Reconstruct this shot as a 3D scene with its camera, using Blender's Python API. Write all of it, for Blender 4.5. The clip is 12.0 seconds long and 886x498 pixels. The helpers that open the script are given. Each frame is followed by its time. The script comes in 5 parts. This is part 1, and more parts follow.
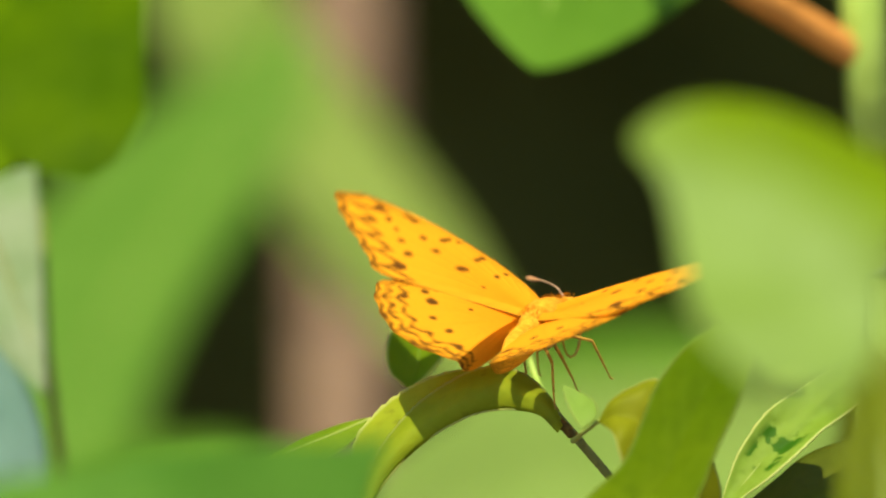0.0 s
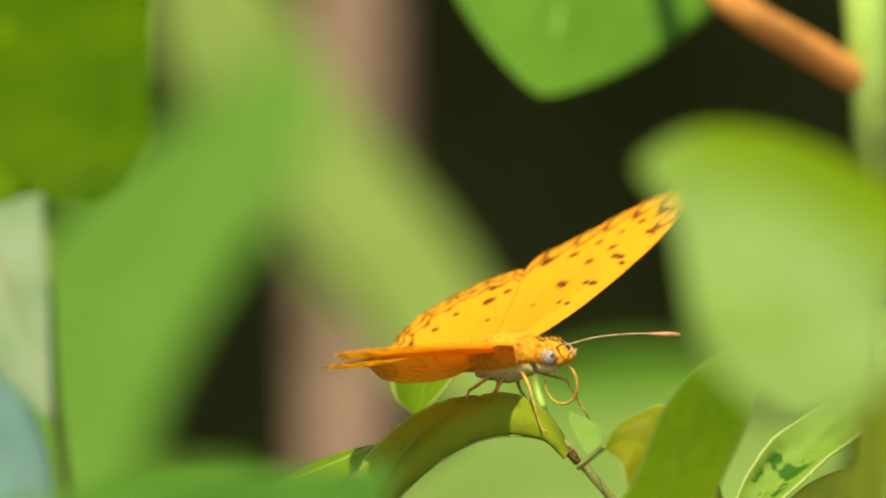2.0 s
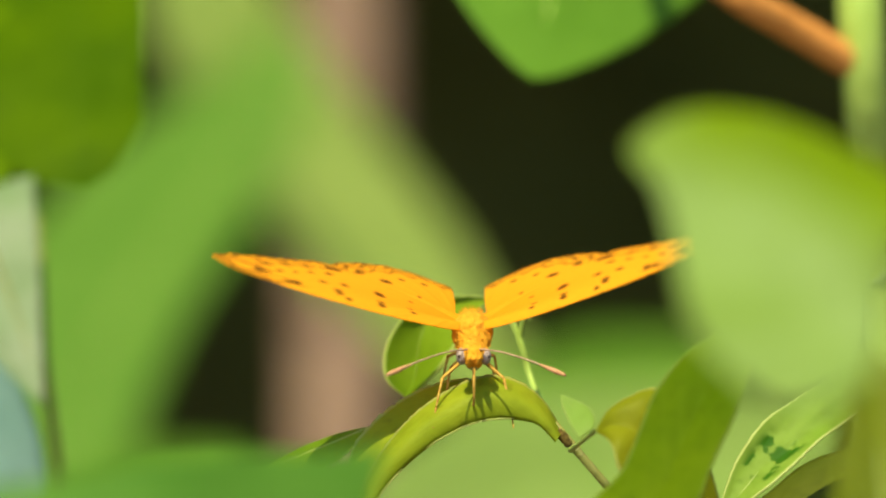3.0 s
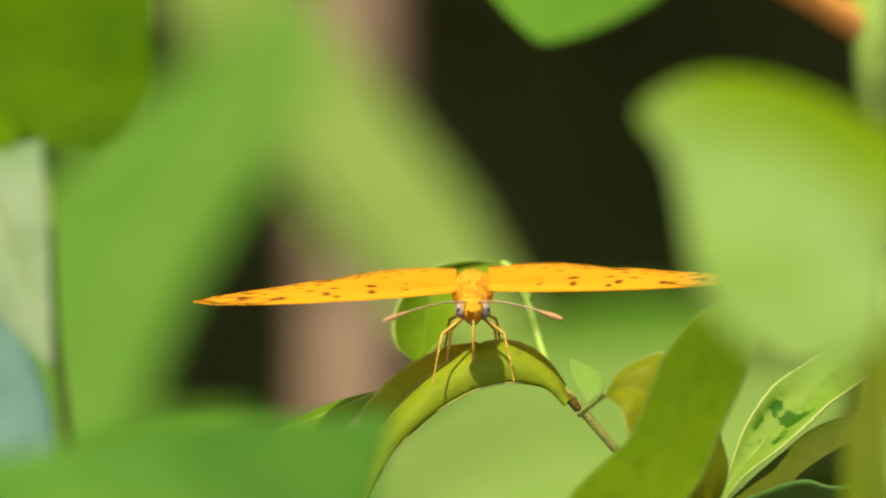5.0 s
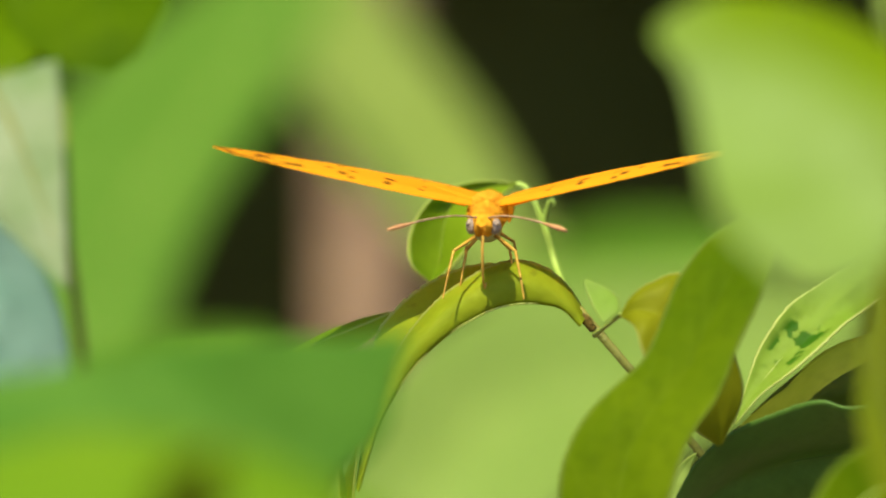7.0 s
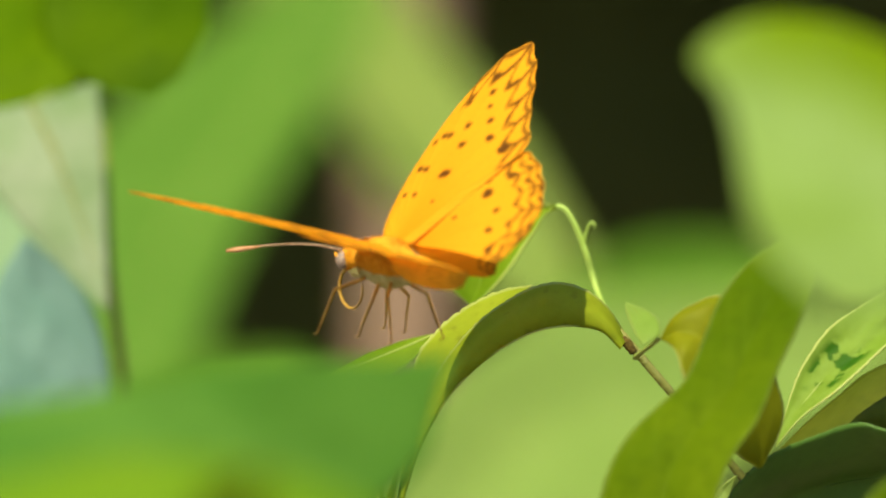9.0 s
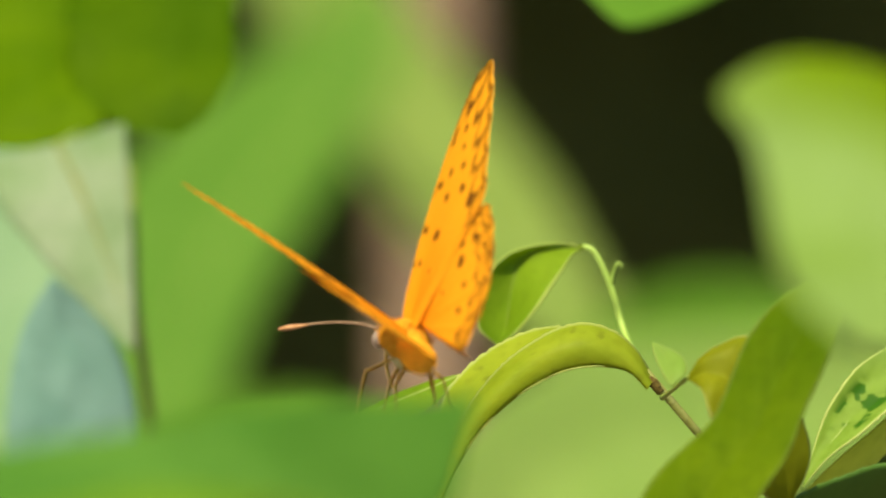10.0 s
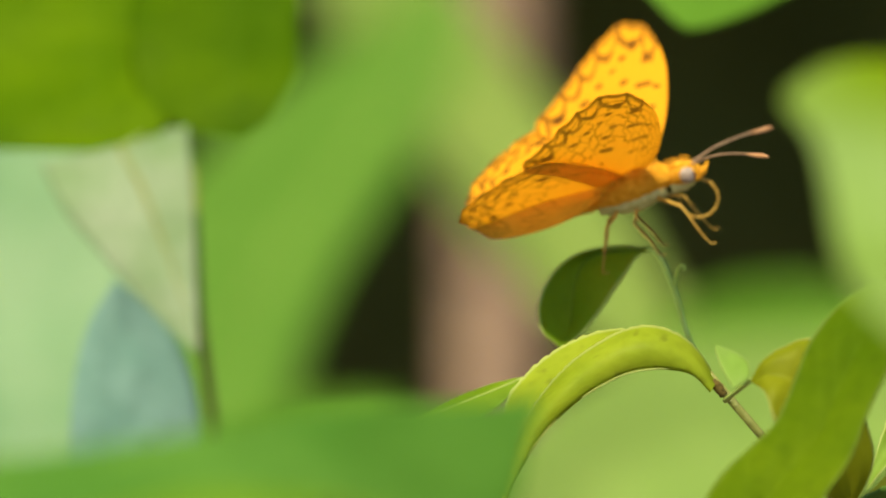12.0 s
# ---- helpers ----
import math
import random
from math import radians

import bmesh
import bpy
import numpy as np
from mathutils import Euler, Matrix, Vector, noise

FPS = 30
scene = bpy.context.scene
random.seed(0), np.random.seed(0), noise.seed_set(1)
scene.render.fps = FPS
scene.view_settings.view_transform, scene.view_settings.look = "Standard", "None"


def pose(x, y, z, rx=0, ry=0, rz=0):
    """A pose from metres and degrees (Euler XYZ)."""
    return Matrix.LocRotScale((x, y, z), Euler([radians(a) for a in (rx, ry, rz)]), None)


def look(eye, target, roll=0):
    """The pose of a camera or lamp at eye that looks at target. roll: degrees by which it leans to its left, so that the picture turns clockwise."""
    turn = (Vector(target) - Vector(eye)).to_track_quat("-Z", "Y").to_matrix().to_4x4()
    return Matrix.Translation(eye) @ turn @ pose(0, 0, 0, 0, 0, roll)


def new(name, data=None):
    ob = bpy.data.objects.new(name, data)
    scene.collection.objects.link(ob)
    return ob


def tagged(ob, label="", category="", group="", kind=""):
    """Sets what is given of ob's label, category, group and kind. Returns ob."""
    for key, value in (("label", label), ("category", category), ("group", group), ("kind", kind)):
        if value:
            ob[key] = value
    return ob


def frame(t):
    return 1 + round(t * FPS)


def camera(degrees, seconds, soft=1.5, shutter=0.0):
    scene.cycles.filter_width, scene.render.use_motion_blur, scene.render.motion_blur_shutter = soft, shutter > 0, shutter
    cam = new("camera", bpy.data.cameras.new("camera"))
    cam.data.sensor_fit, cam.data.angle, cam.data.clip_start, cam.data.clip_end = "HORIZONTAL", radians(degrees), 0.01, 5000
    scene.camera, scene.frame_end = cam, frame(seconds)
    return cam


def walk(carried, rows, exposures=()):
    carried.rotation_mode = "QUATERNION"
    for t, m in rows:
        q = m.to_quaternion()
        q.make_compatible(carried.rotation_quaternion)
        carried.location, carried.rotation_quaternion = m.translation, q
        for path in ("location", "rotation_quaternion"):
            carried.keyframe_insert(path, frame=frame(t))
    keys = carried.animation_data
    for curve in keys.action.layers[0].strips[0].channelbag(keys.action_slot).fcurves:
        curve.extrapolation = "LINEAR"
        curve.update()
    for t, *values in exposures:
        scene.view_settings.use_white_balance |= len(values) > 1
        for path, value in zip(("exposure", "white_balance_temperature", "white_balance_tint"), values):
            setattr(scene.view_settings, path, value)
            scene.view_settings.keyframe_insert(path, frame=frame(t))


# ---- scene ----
# ---- camera and its way: a hand-held long lens that turns a little, standing still ----
LENS_HEIGHT, FOCUS = 1.0, 0.8
cam = camera(6.172, 12.0, soft=2.0, shutter=0.12)
cam.data.dof.use_dof = True
cam.data.dof.focus_distance = FOCUS
cam.data.dof.aperture_fstop = 24.0
walk(cam, [
    (0, pose(0, -FOCUS, LENS_HEIGHT, 90.7169, 0, -0.1327)),
    (0.5, pose(0, -FOCUS, LENS_HEIGHT, 90.6759, 0, -0.1615)),
    (1, pose(0, -FOCUS, LENS_HEIGHT, 90.6696, 0, -0.1241)),
    (1.5, pose(0, -FOCUS, LENS_HEIGHT, 90.8272, 0, -0.1536)),
    (2, pose(0, -FOCUS, LENS_HEIGHT, 90.9020, 0, -0.0906)),
    (2.5, pose(0, -FOCUS, LENS_HEIGHT, 90.8445, 0, -0.1694)),
    (3, pose(0, -FOCUS, LENS_HEIGHT, 90.7819, 0, -0.1497)),
    (5, pose(0, -FOCUS, LENS_HEIGHT, 90.5337, 0, -0.0867)),
    (5.5, pose(0, -FOCUS, LENS_HEIGHT, 90.3742, 0, -0.0748)),
    (6, pose(0, -FOCUS, LENS_HEIGHT, 90.1450, 0, -0.0394)),
    (6.5, pose(0, -FOCUS, LENS_HEIGHT, 90.0000, 0, 0.0000)),
    (7, pose(0, -FOCUS, LENS_HEIGHT, 89.9783, 0, 0.0197)),
    (7.5, pose(0, -FOCUS, LENS_HEIGHT, 90.1115, 0, 0.0217)),
    (7.7, pose(0, -FOCUS, LENS_HEIGHT, 90.2021, 0, 0.1209)),
    (9.3, pose(0, -FOCUS, LENS_HEIGHT, 90.0945, 0, 0.3388)),
    (9.5, pose(0, -FOCUS, LENS_HEIGHT, 90.0725, 0, 0.3797)),
    (10, pose(0, -FOCUS, LENS_HEIGHT, 90.4164, 0, 0.4884)),
    (10.5, pose(0, -FOCUS, LENS_HEIGHT, 90.7358, 0, 0.7051)),
    (11, pose(0, -FOCUS, LENS_HEIGHT, 90.6995, 0, 0.8803)),
    (11.5, pose(0, -FOCUS, LENS_HEIGHT, 90.4766, 0, 0.8382)),
    (12, pose(0, -FOCUS, LENS_HEIGHT, 90.4345, 0, 0.9288)),
])

# ---- light: high sun from over the viewer's left shoulder, open sky ----
world = bpy.data.worlds.new("sky")
scene.world = world
world.use_nodes = True
sky = world.node_tree.nodes.new("ShaderNodeTexSky")
sky.sky_type, sky.sun_disc = "NISHITA", False
sky.sun_elevation, sky.sun_rotation = radians(55.5), radians(201)
world.node_tree.links.new(sky.outputs[0], world.node_tree.nodes["Background"].inputs[0])
world.node_tree.nodes["Background"].inputs[1].default_value = 0.15
sun = new("sun", bpy.data.lights.new("sun", "SUN"))
sun.data.energy, sun.data.angle, sun.data.color = 4.9, radians(0.53), (1.0, 0.88, 0.56)
sun.matrix_world = look((-0.20, -0.53, 0.825), (0, 0, 0))
scene.view_settings.exposure = 0.82


# ---- materials ----
class Nodes:
    """Short hand for a node tree."""

    def __init__(self, name):
        self.material = bpy.data.materials.new(name)
        self.material.use_nodes = True
        self.tree = self.material.node_tree
        self.tree.nodes.clear()
        self.out = self.add("ShaderNodeOutputMaterial")

    def add(self, kind, **values):
        node = self.tree.nodes.new(kind)
        for key, value in values.items():
            node.inputs[key.replace("_", " ")].default_value = value
        return node

    def link(self, a, b):
        self.tree.links.new(a, b)

    def mix(self, fac, a, b, blend="MIX"):
        node = self.tree.nodes.new("ShaderNodeMix")
        node.data_type, node.blend_type = "RGBA", blend
        for socket, value in ((node.inputs[0], fac), (node.inputs[6], a), (node.inputs[7], b)):
            if isinstance(value, bpy.types.NodeSocket):
                self.link(value, socket)
            elif isinstance(value, (int, float)):
                socket.default_value = value
            else:
                socket.default_value = (*value, 1)
        return node.outputs[2]

    def math(self, op, a, b=0.0, clamp=False):
        node = self.tree.nodes.new("ShaderNodeMath")
        node.operation, node.use_clamp = op, clamp
        for socket, value in zip(node.inputs, (a, b)):
            if isinstance(value, bpy.types.NodeSocket):
                self.link(value, socket)
            else:
                socket.default_value = value
        return node.outputs[0]

    def span(self, value, a, b, c=0.0, d=1.0):
        node = self.tree.nodes.new("ShaderNodeMapRange")
        node.inputs[1].default_value, node.inputs[2].default_value = a, b
        node.inputs[3].default_value, node.inputs[4].default_value = c, d
        self.link(value, node.inputs[0])
        return node.outputs[0]

    def noise(self, scale, detail=3.0, coords="Object"):
        place = self.tree.nodes.new("ShaderNodeTexCoord")
        node = self.tree.nodes.new("ShaderNodeTexNoise")
        node.inputs["Scale"].default_value, node.inputs["Detail"].default_value = scale, detail
        self.link(place.outputs[coords], node.inputs["Vector"])
        return node.outputs[0]


def leaf_material(name, deep, light, through_colour, see_through=0.45, rough=0.5, gloss=0.1, veins=0.35, vein_count=14, patch=None, rim=0.0, freckles=None, tinge=None):
    """A living leaf: diffuse with light passing through, side veins along its own coordinates, waxy gloss."""
    n = Nodes(name)
    uv = n.tree.nodes.new("ShaderNodeUVMap")
    parts = n.tree.nodes.new("ShaderNodeSeparateXYZ")
    n.link(uv.outputs[0], parts.inputs[0])
    along, across = parts.outputs[0], n.math("ABSOLUTE", n.math("SUBTRACT", parts.outputs[1], 0.5))
    slant = n.math("SUBTRACT", n.math("MULTIPLY", along, float(vein_count)), n.math("MULTIPLY", across, vein_count * 0.55))
    wave = n.math("ABSOLUTE", n.math("SUBTRACT", n.math("FRACT", n.math("ADD", slant, n.math("MULTIPLY", n.noise(160.0), 0.5))), 0.5))
    side_vein = n.span(wave, 0.0, 0.16, 1.0, 0.0)
    mid_vein = n.span(across, 0.0, 0.03, 1.0, 0.0)
    vein = n.math("MULTIPLY", n.math("MAXIMUM", side_vein, mid_vein), veins)
    colour = n.mix(n.span(n.noise(90.0, 4.0), 0.35, 0.68), deep, light)
    colour = n.mix(n.span(n.noise(900.0, 2.0), 0.45, 0.75, 0.0, 0.35), colour, [c * 0.6 for c in deep])
    colour = n.mix(vein, colour, [min(1, c * 1.5 + 0.02) for c in light])
    if tinge:
        reach = n.math("ADD", n.math("ADD", along, n.math("MULTIPLY", parts.outputs[1], -0.35)), n.math("MULTIPLY", n.noise(70.0, 2.0), 0.5))
        fade = n.span(reach, 0.55, 0.95)
        colour = n.mix(fade, colour, tinge)
    if patch:
        blots = n.math("MULTIPLY", n.span(n.noise(520.0, 3.0), 0.48, 0.53), n.span(across, 0.3, 0.42, 1.0, 0.0))
        zone = n.math("MULTIPLY", n.span(along, 0.26, 0.32), n.span(along, 0.5, 0.56, 1.0, 0.0))
        colour = n.mix(n.math("MULTIPLY", blots, zone), colour, patch)
    if freckles:
        colour = n.mix(n.span(n.noise(600.0, 2.0), 0.63, 0.72, 0.0, 0.5), colour, freckles)
    if rim:
        colour = n.mix(n.span(across, 0.455, 0.49, 0.0, rim), colour, (0.55, 0.62, 0.2))
    body = n.add("ShaderNodeBsdfPrincipled", Roughness=rough, IOR=1.4)
    body.inputs["Specular IOR Level"].default_value = gloss
    n.link(colour, body.inputs["Base Color"])
    passing = n.add("ShaderNodeBsdfTranslucent")
    n.link(n.mix(vein, n.mix(n.span(n.noise(120.0), 0.3, 0.7), through_colour, [c * 0.75 for c in through_colour]), [c * 0.55 for c in through_colour]), passing.inputs[0])
    both = n.add("ShaderNodeMixShader", Fac=see_through)
    n.link(body.outputs[0], both.inputs[1])
    n.link(passing.outputs[0], both.inputs[2])
    bump = n.add("ShaderNodeBump", Strength=0.35, Distance=0.0003)
    n.link(n.math("ADD", vein, n.math("MULTIPLY", n.noise(500.0), 0.4)), bump.inputs["Height"])
    n.link(bump.outputs[0], body.inputs["Normal"])
    n.link(both.outputs[0], n.out.inputs[0])
    return n.material


def plain_material(name, a, b, scale, rough=0.6, metal=0.0, fine=0.0, bump=0.3, reach=0.001, gloss=0.3):
    """Two tones mottled at one scale, a finer grain over them, and relief."""
    n = Nodes(name)
    colour = n.mix(n.span(n.noise(scale, 5.0), 0.35, 0.68), a, b)
    if fine:
        colour = n.mix(n.span(n.noise(fine, 3.0), 0.5, 0.72, 0.0, 0.6), colour, [c * 0.5 for c in a])
    body = n.add("ShaderNodeBsdfPrincipled", Roughness=rough, Metallic=metal)
    body.inputs["Specular IOR Level"].default_value = gloss
    n.link(colour, body.inputs["Base Color"])
    relief = n.add("ShaderNodeBump", Strength=bump, Distance=reach)
    n.link(n.noise(fine or scale * 4, 4.0), relief.inputs["Height"])
    n.link(relief.outputs[0], body.inputs["Normal"])
    n.link(body.outputs[0], n.out.inputs[0])
    return n.material


def wing_material(name, ground, root, mark, strength, glow):
    """Scales of a wing: the marks and a painted shadow line come from the wing's stored pattern, the warm root from its
    base.
    """
    n = Nodes(name)
    pattern = n.tree.nodes.new("ShaderNodeAttribute")
    pattern.attribute_name = "mark"
    base = n.tree.nodes.new("ShaderNodeAttribute")
    base.attribute_name = "root"
    vein = n.tree.nodes.new("ShaderNodeAttribute")
    vein.attribute_name = "vein"
    colour = n.mix(base.outputs["Fac"], ground, root)
    colour = n.mix(n.span(n.noise(1500.0, 3.0), 0.45, 0.7, 0.0, 0.18), colour, [c * 0.7 for c in root])
    colour = n.mix(n.math("MULTIPLY", vein.outputs["Fac"], 0.06), colour, [c * 0.6 for c in root])
    dark = n.math("MULTIPLY", pattern.outputs["Fac"], strength)
    colour = n.mix(dark, colour, mark)
    body = n.add("ShaderNodeBsdfPrincipled", Roughness=0.75)
    body.inputs["Specular IOR Level"].default_value = 0.12
    n.link(colour, body.inputs["Base Color"])
    passing = n.add("ShaderNodeBsdfTranslucent")
    n.link(n.mix(dark, n.mix(0.85, colour, glow), mark), passing.inputs[0])
    both = n.add("ShaderNodeMixShader", Fac=0.55)
    n.link(body.outputs[0], both.inputs[1])
    n.link(passing.outputs[0], both.inputs[2])
    relief = n.add("ShaderNodeBump", Strength=0.4, Distance=0.0001)
    n.link(n.math("ADD", vein.outputs["Fac"], n.noise(2500.0, 2.0)), relief.inputs["Height"])
    n.link(relief.outputs[0], body.inputs["Normal"])
    n.link(both.outputs[0], n.out.inputs[0])
    return n.material


HANGING = leaf_material("hanging_leaf", (0.125, 0.225, 0.006), (0.2, 0.31, 0.012), (0.38, 0.5, 0.015), see_through=0.5, rim=0.5, veins=0.1)
OLIVE = leaf_material("olive_leaf", (0.06, 0.115, 0.001), (0.105, 0.165, 0.002), (0.19, 0.28, 0.002), see_through=0.4, rim=0.1, veins=0.05, vein_count=9, gloss=0.03, rough=0.65)
DUSKY = leaf_material("dull_olive_leaf", (0.06, 0.085, 0.006), (0.09, 0.11, 0.01), (0.14, 0.17, 0.01), see_through=0.35, veins=0.04)
ARCH = leaf_material("arched_leaf", (0.19, 0.26, 0.01), (0.29, 0.35, 0.02), (0.44, 0.52, 0.02), see_through=0.45, rim=0.7, veins=0.06, freckles=(0.08, 0.09, 0.01))
SPROUT = leaf_material("pale_sprout", (0.19, 0.32, 0.045), (0.3, 0.42, 0.11), (0.36, 0.5, 0.08), see_through=0.5, rim=0.6, veins=0.05)
STEM = plain_material("olive_stem", (0.1, 0.115, 0.018), (0.15, 0.16, 0.03), 400, 0.6, fine=1500)
TWIG = plain_material("pale_twig", (0.23, 0.35, 0.05), (0.31, 0.43, 0.09), 150, 0.5)
YELLOWED = leaf_material("yellowing_leaf", (0.165, 0.2, 0.004), (0.23, 0.25, 0.008), (0.4, 0.42, 0.008), rim=0.45, veins=0.08, see_through=0.5)
BITTEN = leaf_material("blotched_leaf", (0.17, 0.3, 0.02), (0.25, 0.38, 0.06), (0.36, 0.5, 0.03), rim=0.9, veins=0.03, see_through=0.5, patch=(0.035, 0.13, 0.006))
BLUISH = leaf_material("dark_glossy_leaf", (0.05, 0.125, 0.014), (0.085, 0.185, 0.03), (0.09, 0.22, 0.018), see_through=0.25, rough=0.42, gloss=0.42, veins=0.05)
PALE = leaf_material("pale_leaf", (0.225, 0.355, 0.075), (0.285, 0.415, 0.1), (0.36, 0.48, 0.06), see_through=0.5, veins=0.06)
GRASSY = leaf_material("mid_green_leaf", (0.068, 0.185, 0.02), (0.1, 0.235, 0.03), (0.14, 0.34, 0.02), see_through=0.4, veins=0.06)
LIME = leaf_material("lime_leaf", (0.068, 0.147, 0.001), (0.108, 0.2, 0.001), (0.155, 0.28, 0.001), see_through=0.5, veins=0.06, gloss=0.02)
DEEP = leaf_material("deep_green_leaf", (0.08, 0.19, 0.014), (0.11, 0.24, 0.022), (0.17, 0.36, 0.015), see_through=0.4, veins=0.06)
STRAW = leaf_material("straw_green_leaf", (0.19, 0.285, 0.055), (0.245, 0.335, 0.08), (0.3, 0.4, 0.06), see_through=0.4, veins=0.06)
SILVER = leaf_material("silver_leaf", (0.14, 0.22, 0.09), (0.25, 0.305, 0.19), (0.21, 0.29, 0.15), see_through=0.3, veins=0.06, gloss=0.04)
MINT = leaf_material("mint_leaf", (0.15, 0.28, 0.13), (0.22, 0.34, 0.18), (0.2, 0.37, 0.16), see_through=0.35, veins=0.06)
# the bluish shade low on the pale leaves is put into this colour
SLATE = leaf_material("blue_grey_shade_leaf", (0.12, 0.225, 0.175), (0.175, 0.285, 0.235), (0.14, 0.28, 0.2), see_through=0.3, rough=0.5, gloss=0.08, veins=0.06)
STALK = plain_material("green_stalk", (0.2, 0.28, 0.04), (0.32, 0.42, 0.09), 300, 0.5, fine=2000)
NODE = plain_material("brown_node", (0.06, 0.042, 0.01), (0.11, 0.08, 0.02), 800, 0.85, fine=3000, gloss=0.05)
RUST = plain_material("orange_stalk", (0.42, 0.17, 0.035), (0.52, 0.24, 0.06), 80, 0.7, fine=600, gloss=0.1)
BARK = plain_material("brown_bark", (0.2, 0.13, 0.085), (0.29, 0.195, 0.13), 40, 0.85, fine=250, bump=0.8, reach=0.004)
# unseen ground, kept light to bounce sun up under leaves and wings
SOIL = plain_material("pale_bounce_soil", (0.11, 0.08, 0.045), (0.19, 0.145, 0.085), 6, 0.95, fine=60, bump=0.8, reach=0.02)
# dark tones stand in for the deep shade behind the plants
SHADE = plain_material("thicket_painted_shade", (0.035, 0.039, 0.0085), (0.05, 0.052, 0.0125), 8, 0.95, fine=30, bump=0.9, reach=0.05, gloss=0.02)
BUD = plain_material("pink_bud", (0.4, 0.13, 0.06), (0.5, 0.24, 0.13), 700, 0.6, fine=3000)
UPPER = wing_material("wing_upper_side", (0.87, 0.395, 0.014), (0.84, 0.31, 0.007), (0.085, 0.028, 0.006), 0.92, (0.93, 0.55, 0.05))
LOWER = wing_material("wing_under_side", (0.9, 0.56, 0.045), (0.86, 0.46, 0.025), (0.12, 0.045, 0.008), 0.93, (0.97, 0.76, 0.15))
FUR = plain_material("orange_fur", (0.6, 0.25, 0.012), (0.78, 0.38, 0.03), 1500, 0.9, fine=6000, bump=0.9, reach=0.0004, gloss=0.05)
PALE_FUR = plain_material("cream_fur", (0.4, 0.37, 0.12), (0.55, 0.52, 0.25), 1500, 0.9, fine=6000, bump=0.9, reach=0.0003, gloss=0.05)
EYE = plain_material("grey_eye", (0.17, 0.125, 0.1), (0.36, 0.29, 0.24), 3000, 0.45, gloss=0.2)
PUPIL = plain_material("dark_spot", (0.03, 0.02, 0.015), (0.06, 0.04, 0.03), 2500, 0.3)
LEG = plain_material("amber_leg", (0.3, 0.165, 0.018), (0.48, 0.3, 0.045), 1500, 0.5)
FEELER = plain_material("grey_brown_feeler", (0.25, 0.15, 0.08), (0.38, 0.25, 0.15), 1500, 0.6)
CLUB = plain_material("rusty_club", (0.33, 0.16, 0.06), (0.46, 0.25, 0.12), 1500, 0.6)
FRONT = leaf_material("soft_pale_leaf", (0.165, 0.265, 0.045), (0.215, 0.32, 0.09), (0.22, 0.33, 0.025), see_through=0.35, veins=0.04, tinge=(0.125, 0.205, 0.002))
YOLK = leaf_material("yellow_green_leaf", (0.105, 0.15, 0.003), (0.165, 0.21, 0.007), (0.25, 0.31, 0.005), see_through=0.5, veins=0.04)
SOFT = leaf_material("soft_green_leaf", (0.12, 0.245, 0.008), (0.165, 0.295, 0.014), (0.24, 0.42, 0.006), see_through=0.45, veins=0.05)
# LIME darkened: shade on the leaf's dimmer part is in the colour
SHADY = leaf_material("shaded_lime_leaf", (0.047, 0.112, 0.001), (0.078, 0.155, 0.001), (0.11, 0.215, 0.001), see_through=0.5, veins=0.05, gloss=0.02)
HAZY = leaf_material("hazy_green_leaf", (0.076, 0.18, 0.02), (0.108, 0.224, 0.03), (0.15, 0.32, 0.022), see_through=0.4, veins=0.05)


# ---- helpers for things ----
def thing(name, place, label, category, group="", kind=""):
    """An Empty at the base of a thing, which carries its parts."""
    ob = new(name)
    ob.location = place
    ob.empty_display_size = 0.01
    return tagged(ob, label, category, group, kind)


def part(name, bm, material, parent, label=""):
    """Links a bmesh as one mesh under a thing or a part; its points are in the thing's space, or in the world's for plants."""
    mesh = bpy.data.meshes.new(name)
    bm.to_mesh(mesh)
    bm.free()
    for m in material if isinstance(material, (list, tuple)) else [material]:
        mesh.materials.append(m)
    ob = new(name, mesh)
    ob.parent = parent
    if label:
        tagged(ob, label)
    return ob


def grown(name, bm, material, parent, label=""):
    """A part whose points are given in the world."""
    top = parent
    while top.parent:
        top = top.parent
    bmesh.ops.translate(bm, vec=-Vector(top.location), verts=bm.verts)
    return part(name, bm, material, parent, label)


def smooth_line(points, count):
    """A Catmull-Rom line through the points, at even steps of its length."""
    p = [Vector(q) for q in points]
    p = [p[0] * 2 - p[1], *p, p[-1] * 2 - p[-2]]
    fine = []
    for i in range(1, len(p) - 2):
        for k in range(24):
            t = k / 24
            fine.append(0.5 * (2 * p[i] + (p[i + 1] - p[i - 1]) * t + (2 * p[i - 1] - 5 * p[i] + 4 * p[i + 1] - p[i + 2]) * t * t
                               + (3 * p[i] - p[i - 1] - 3 * p[i + 1] + p[i + 2]) * t ** 3))
    fine.append(p[-2].copy())
    run = [0.0]
    for a, b in zip(fine, fine[1:]):
        run.append(run[-1] + (b - a).length)
    made, j = [], 0
    for i in range(count):
        want = run[-1] * i / (count - 1)
        while j < len(fine) - 2 and run[j + 1] < want:
            j += 1
        f = (want - run[j]) / max(1e-12, run[j + 1] - run[j])
        made.append(fine[j].lerp(fine[j + 1], min(1, max(0, f))))
    return made


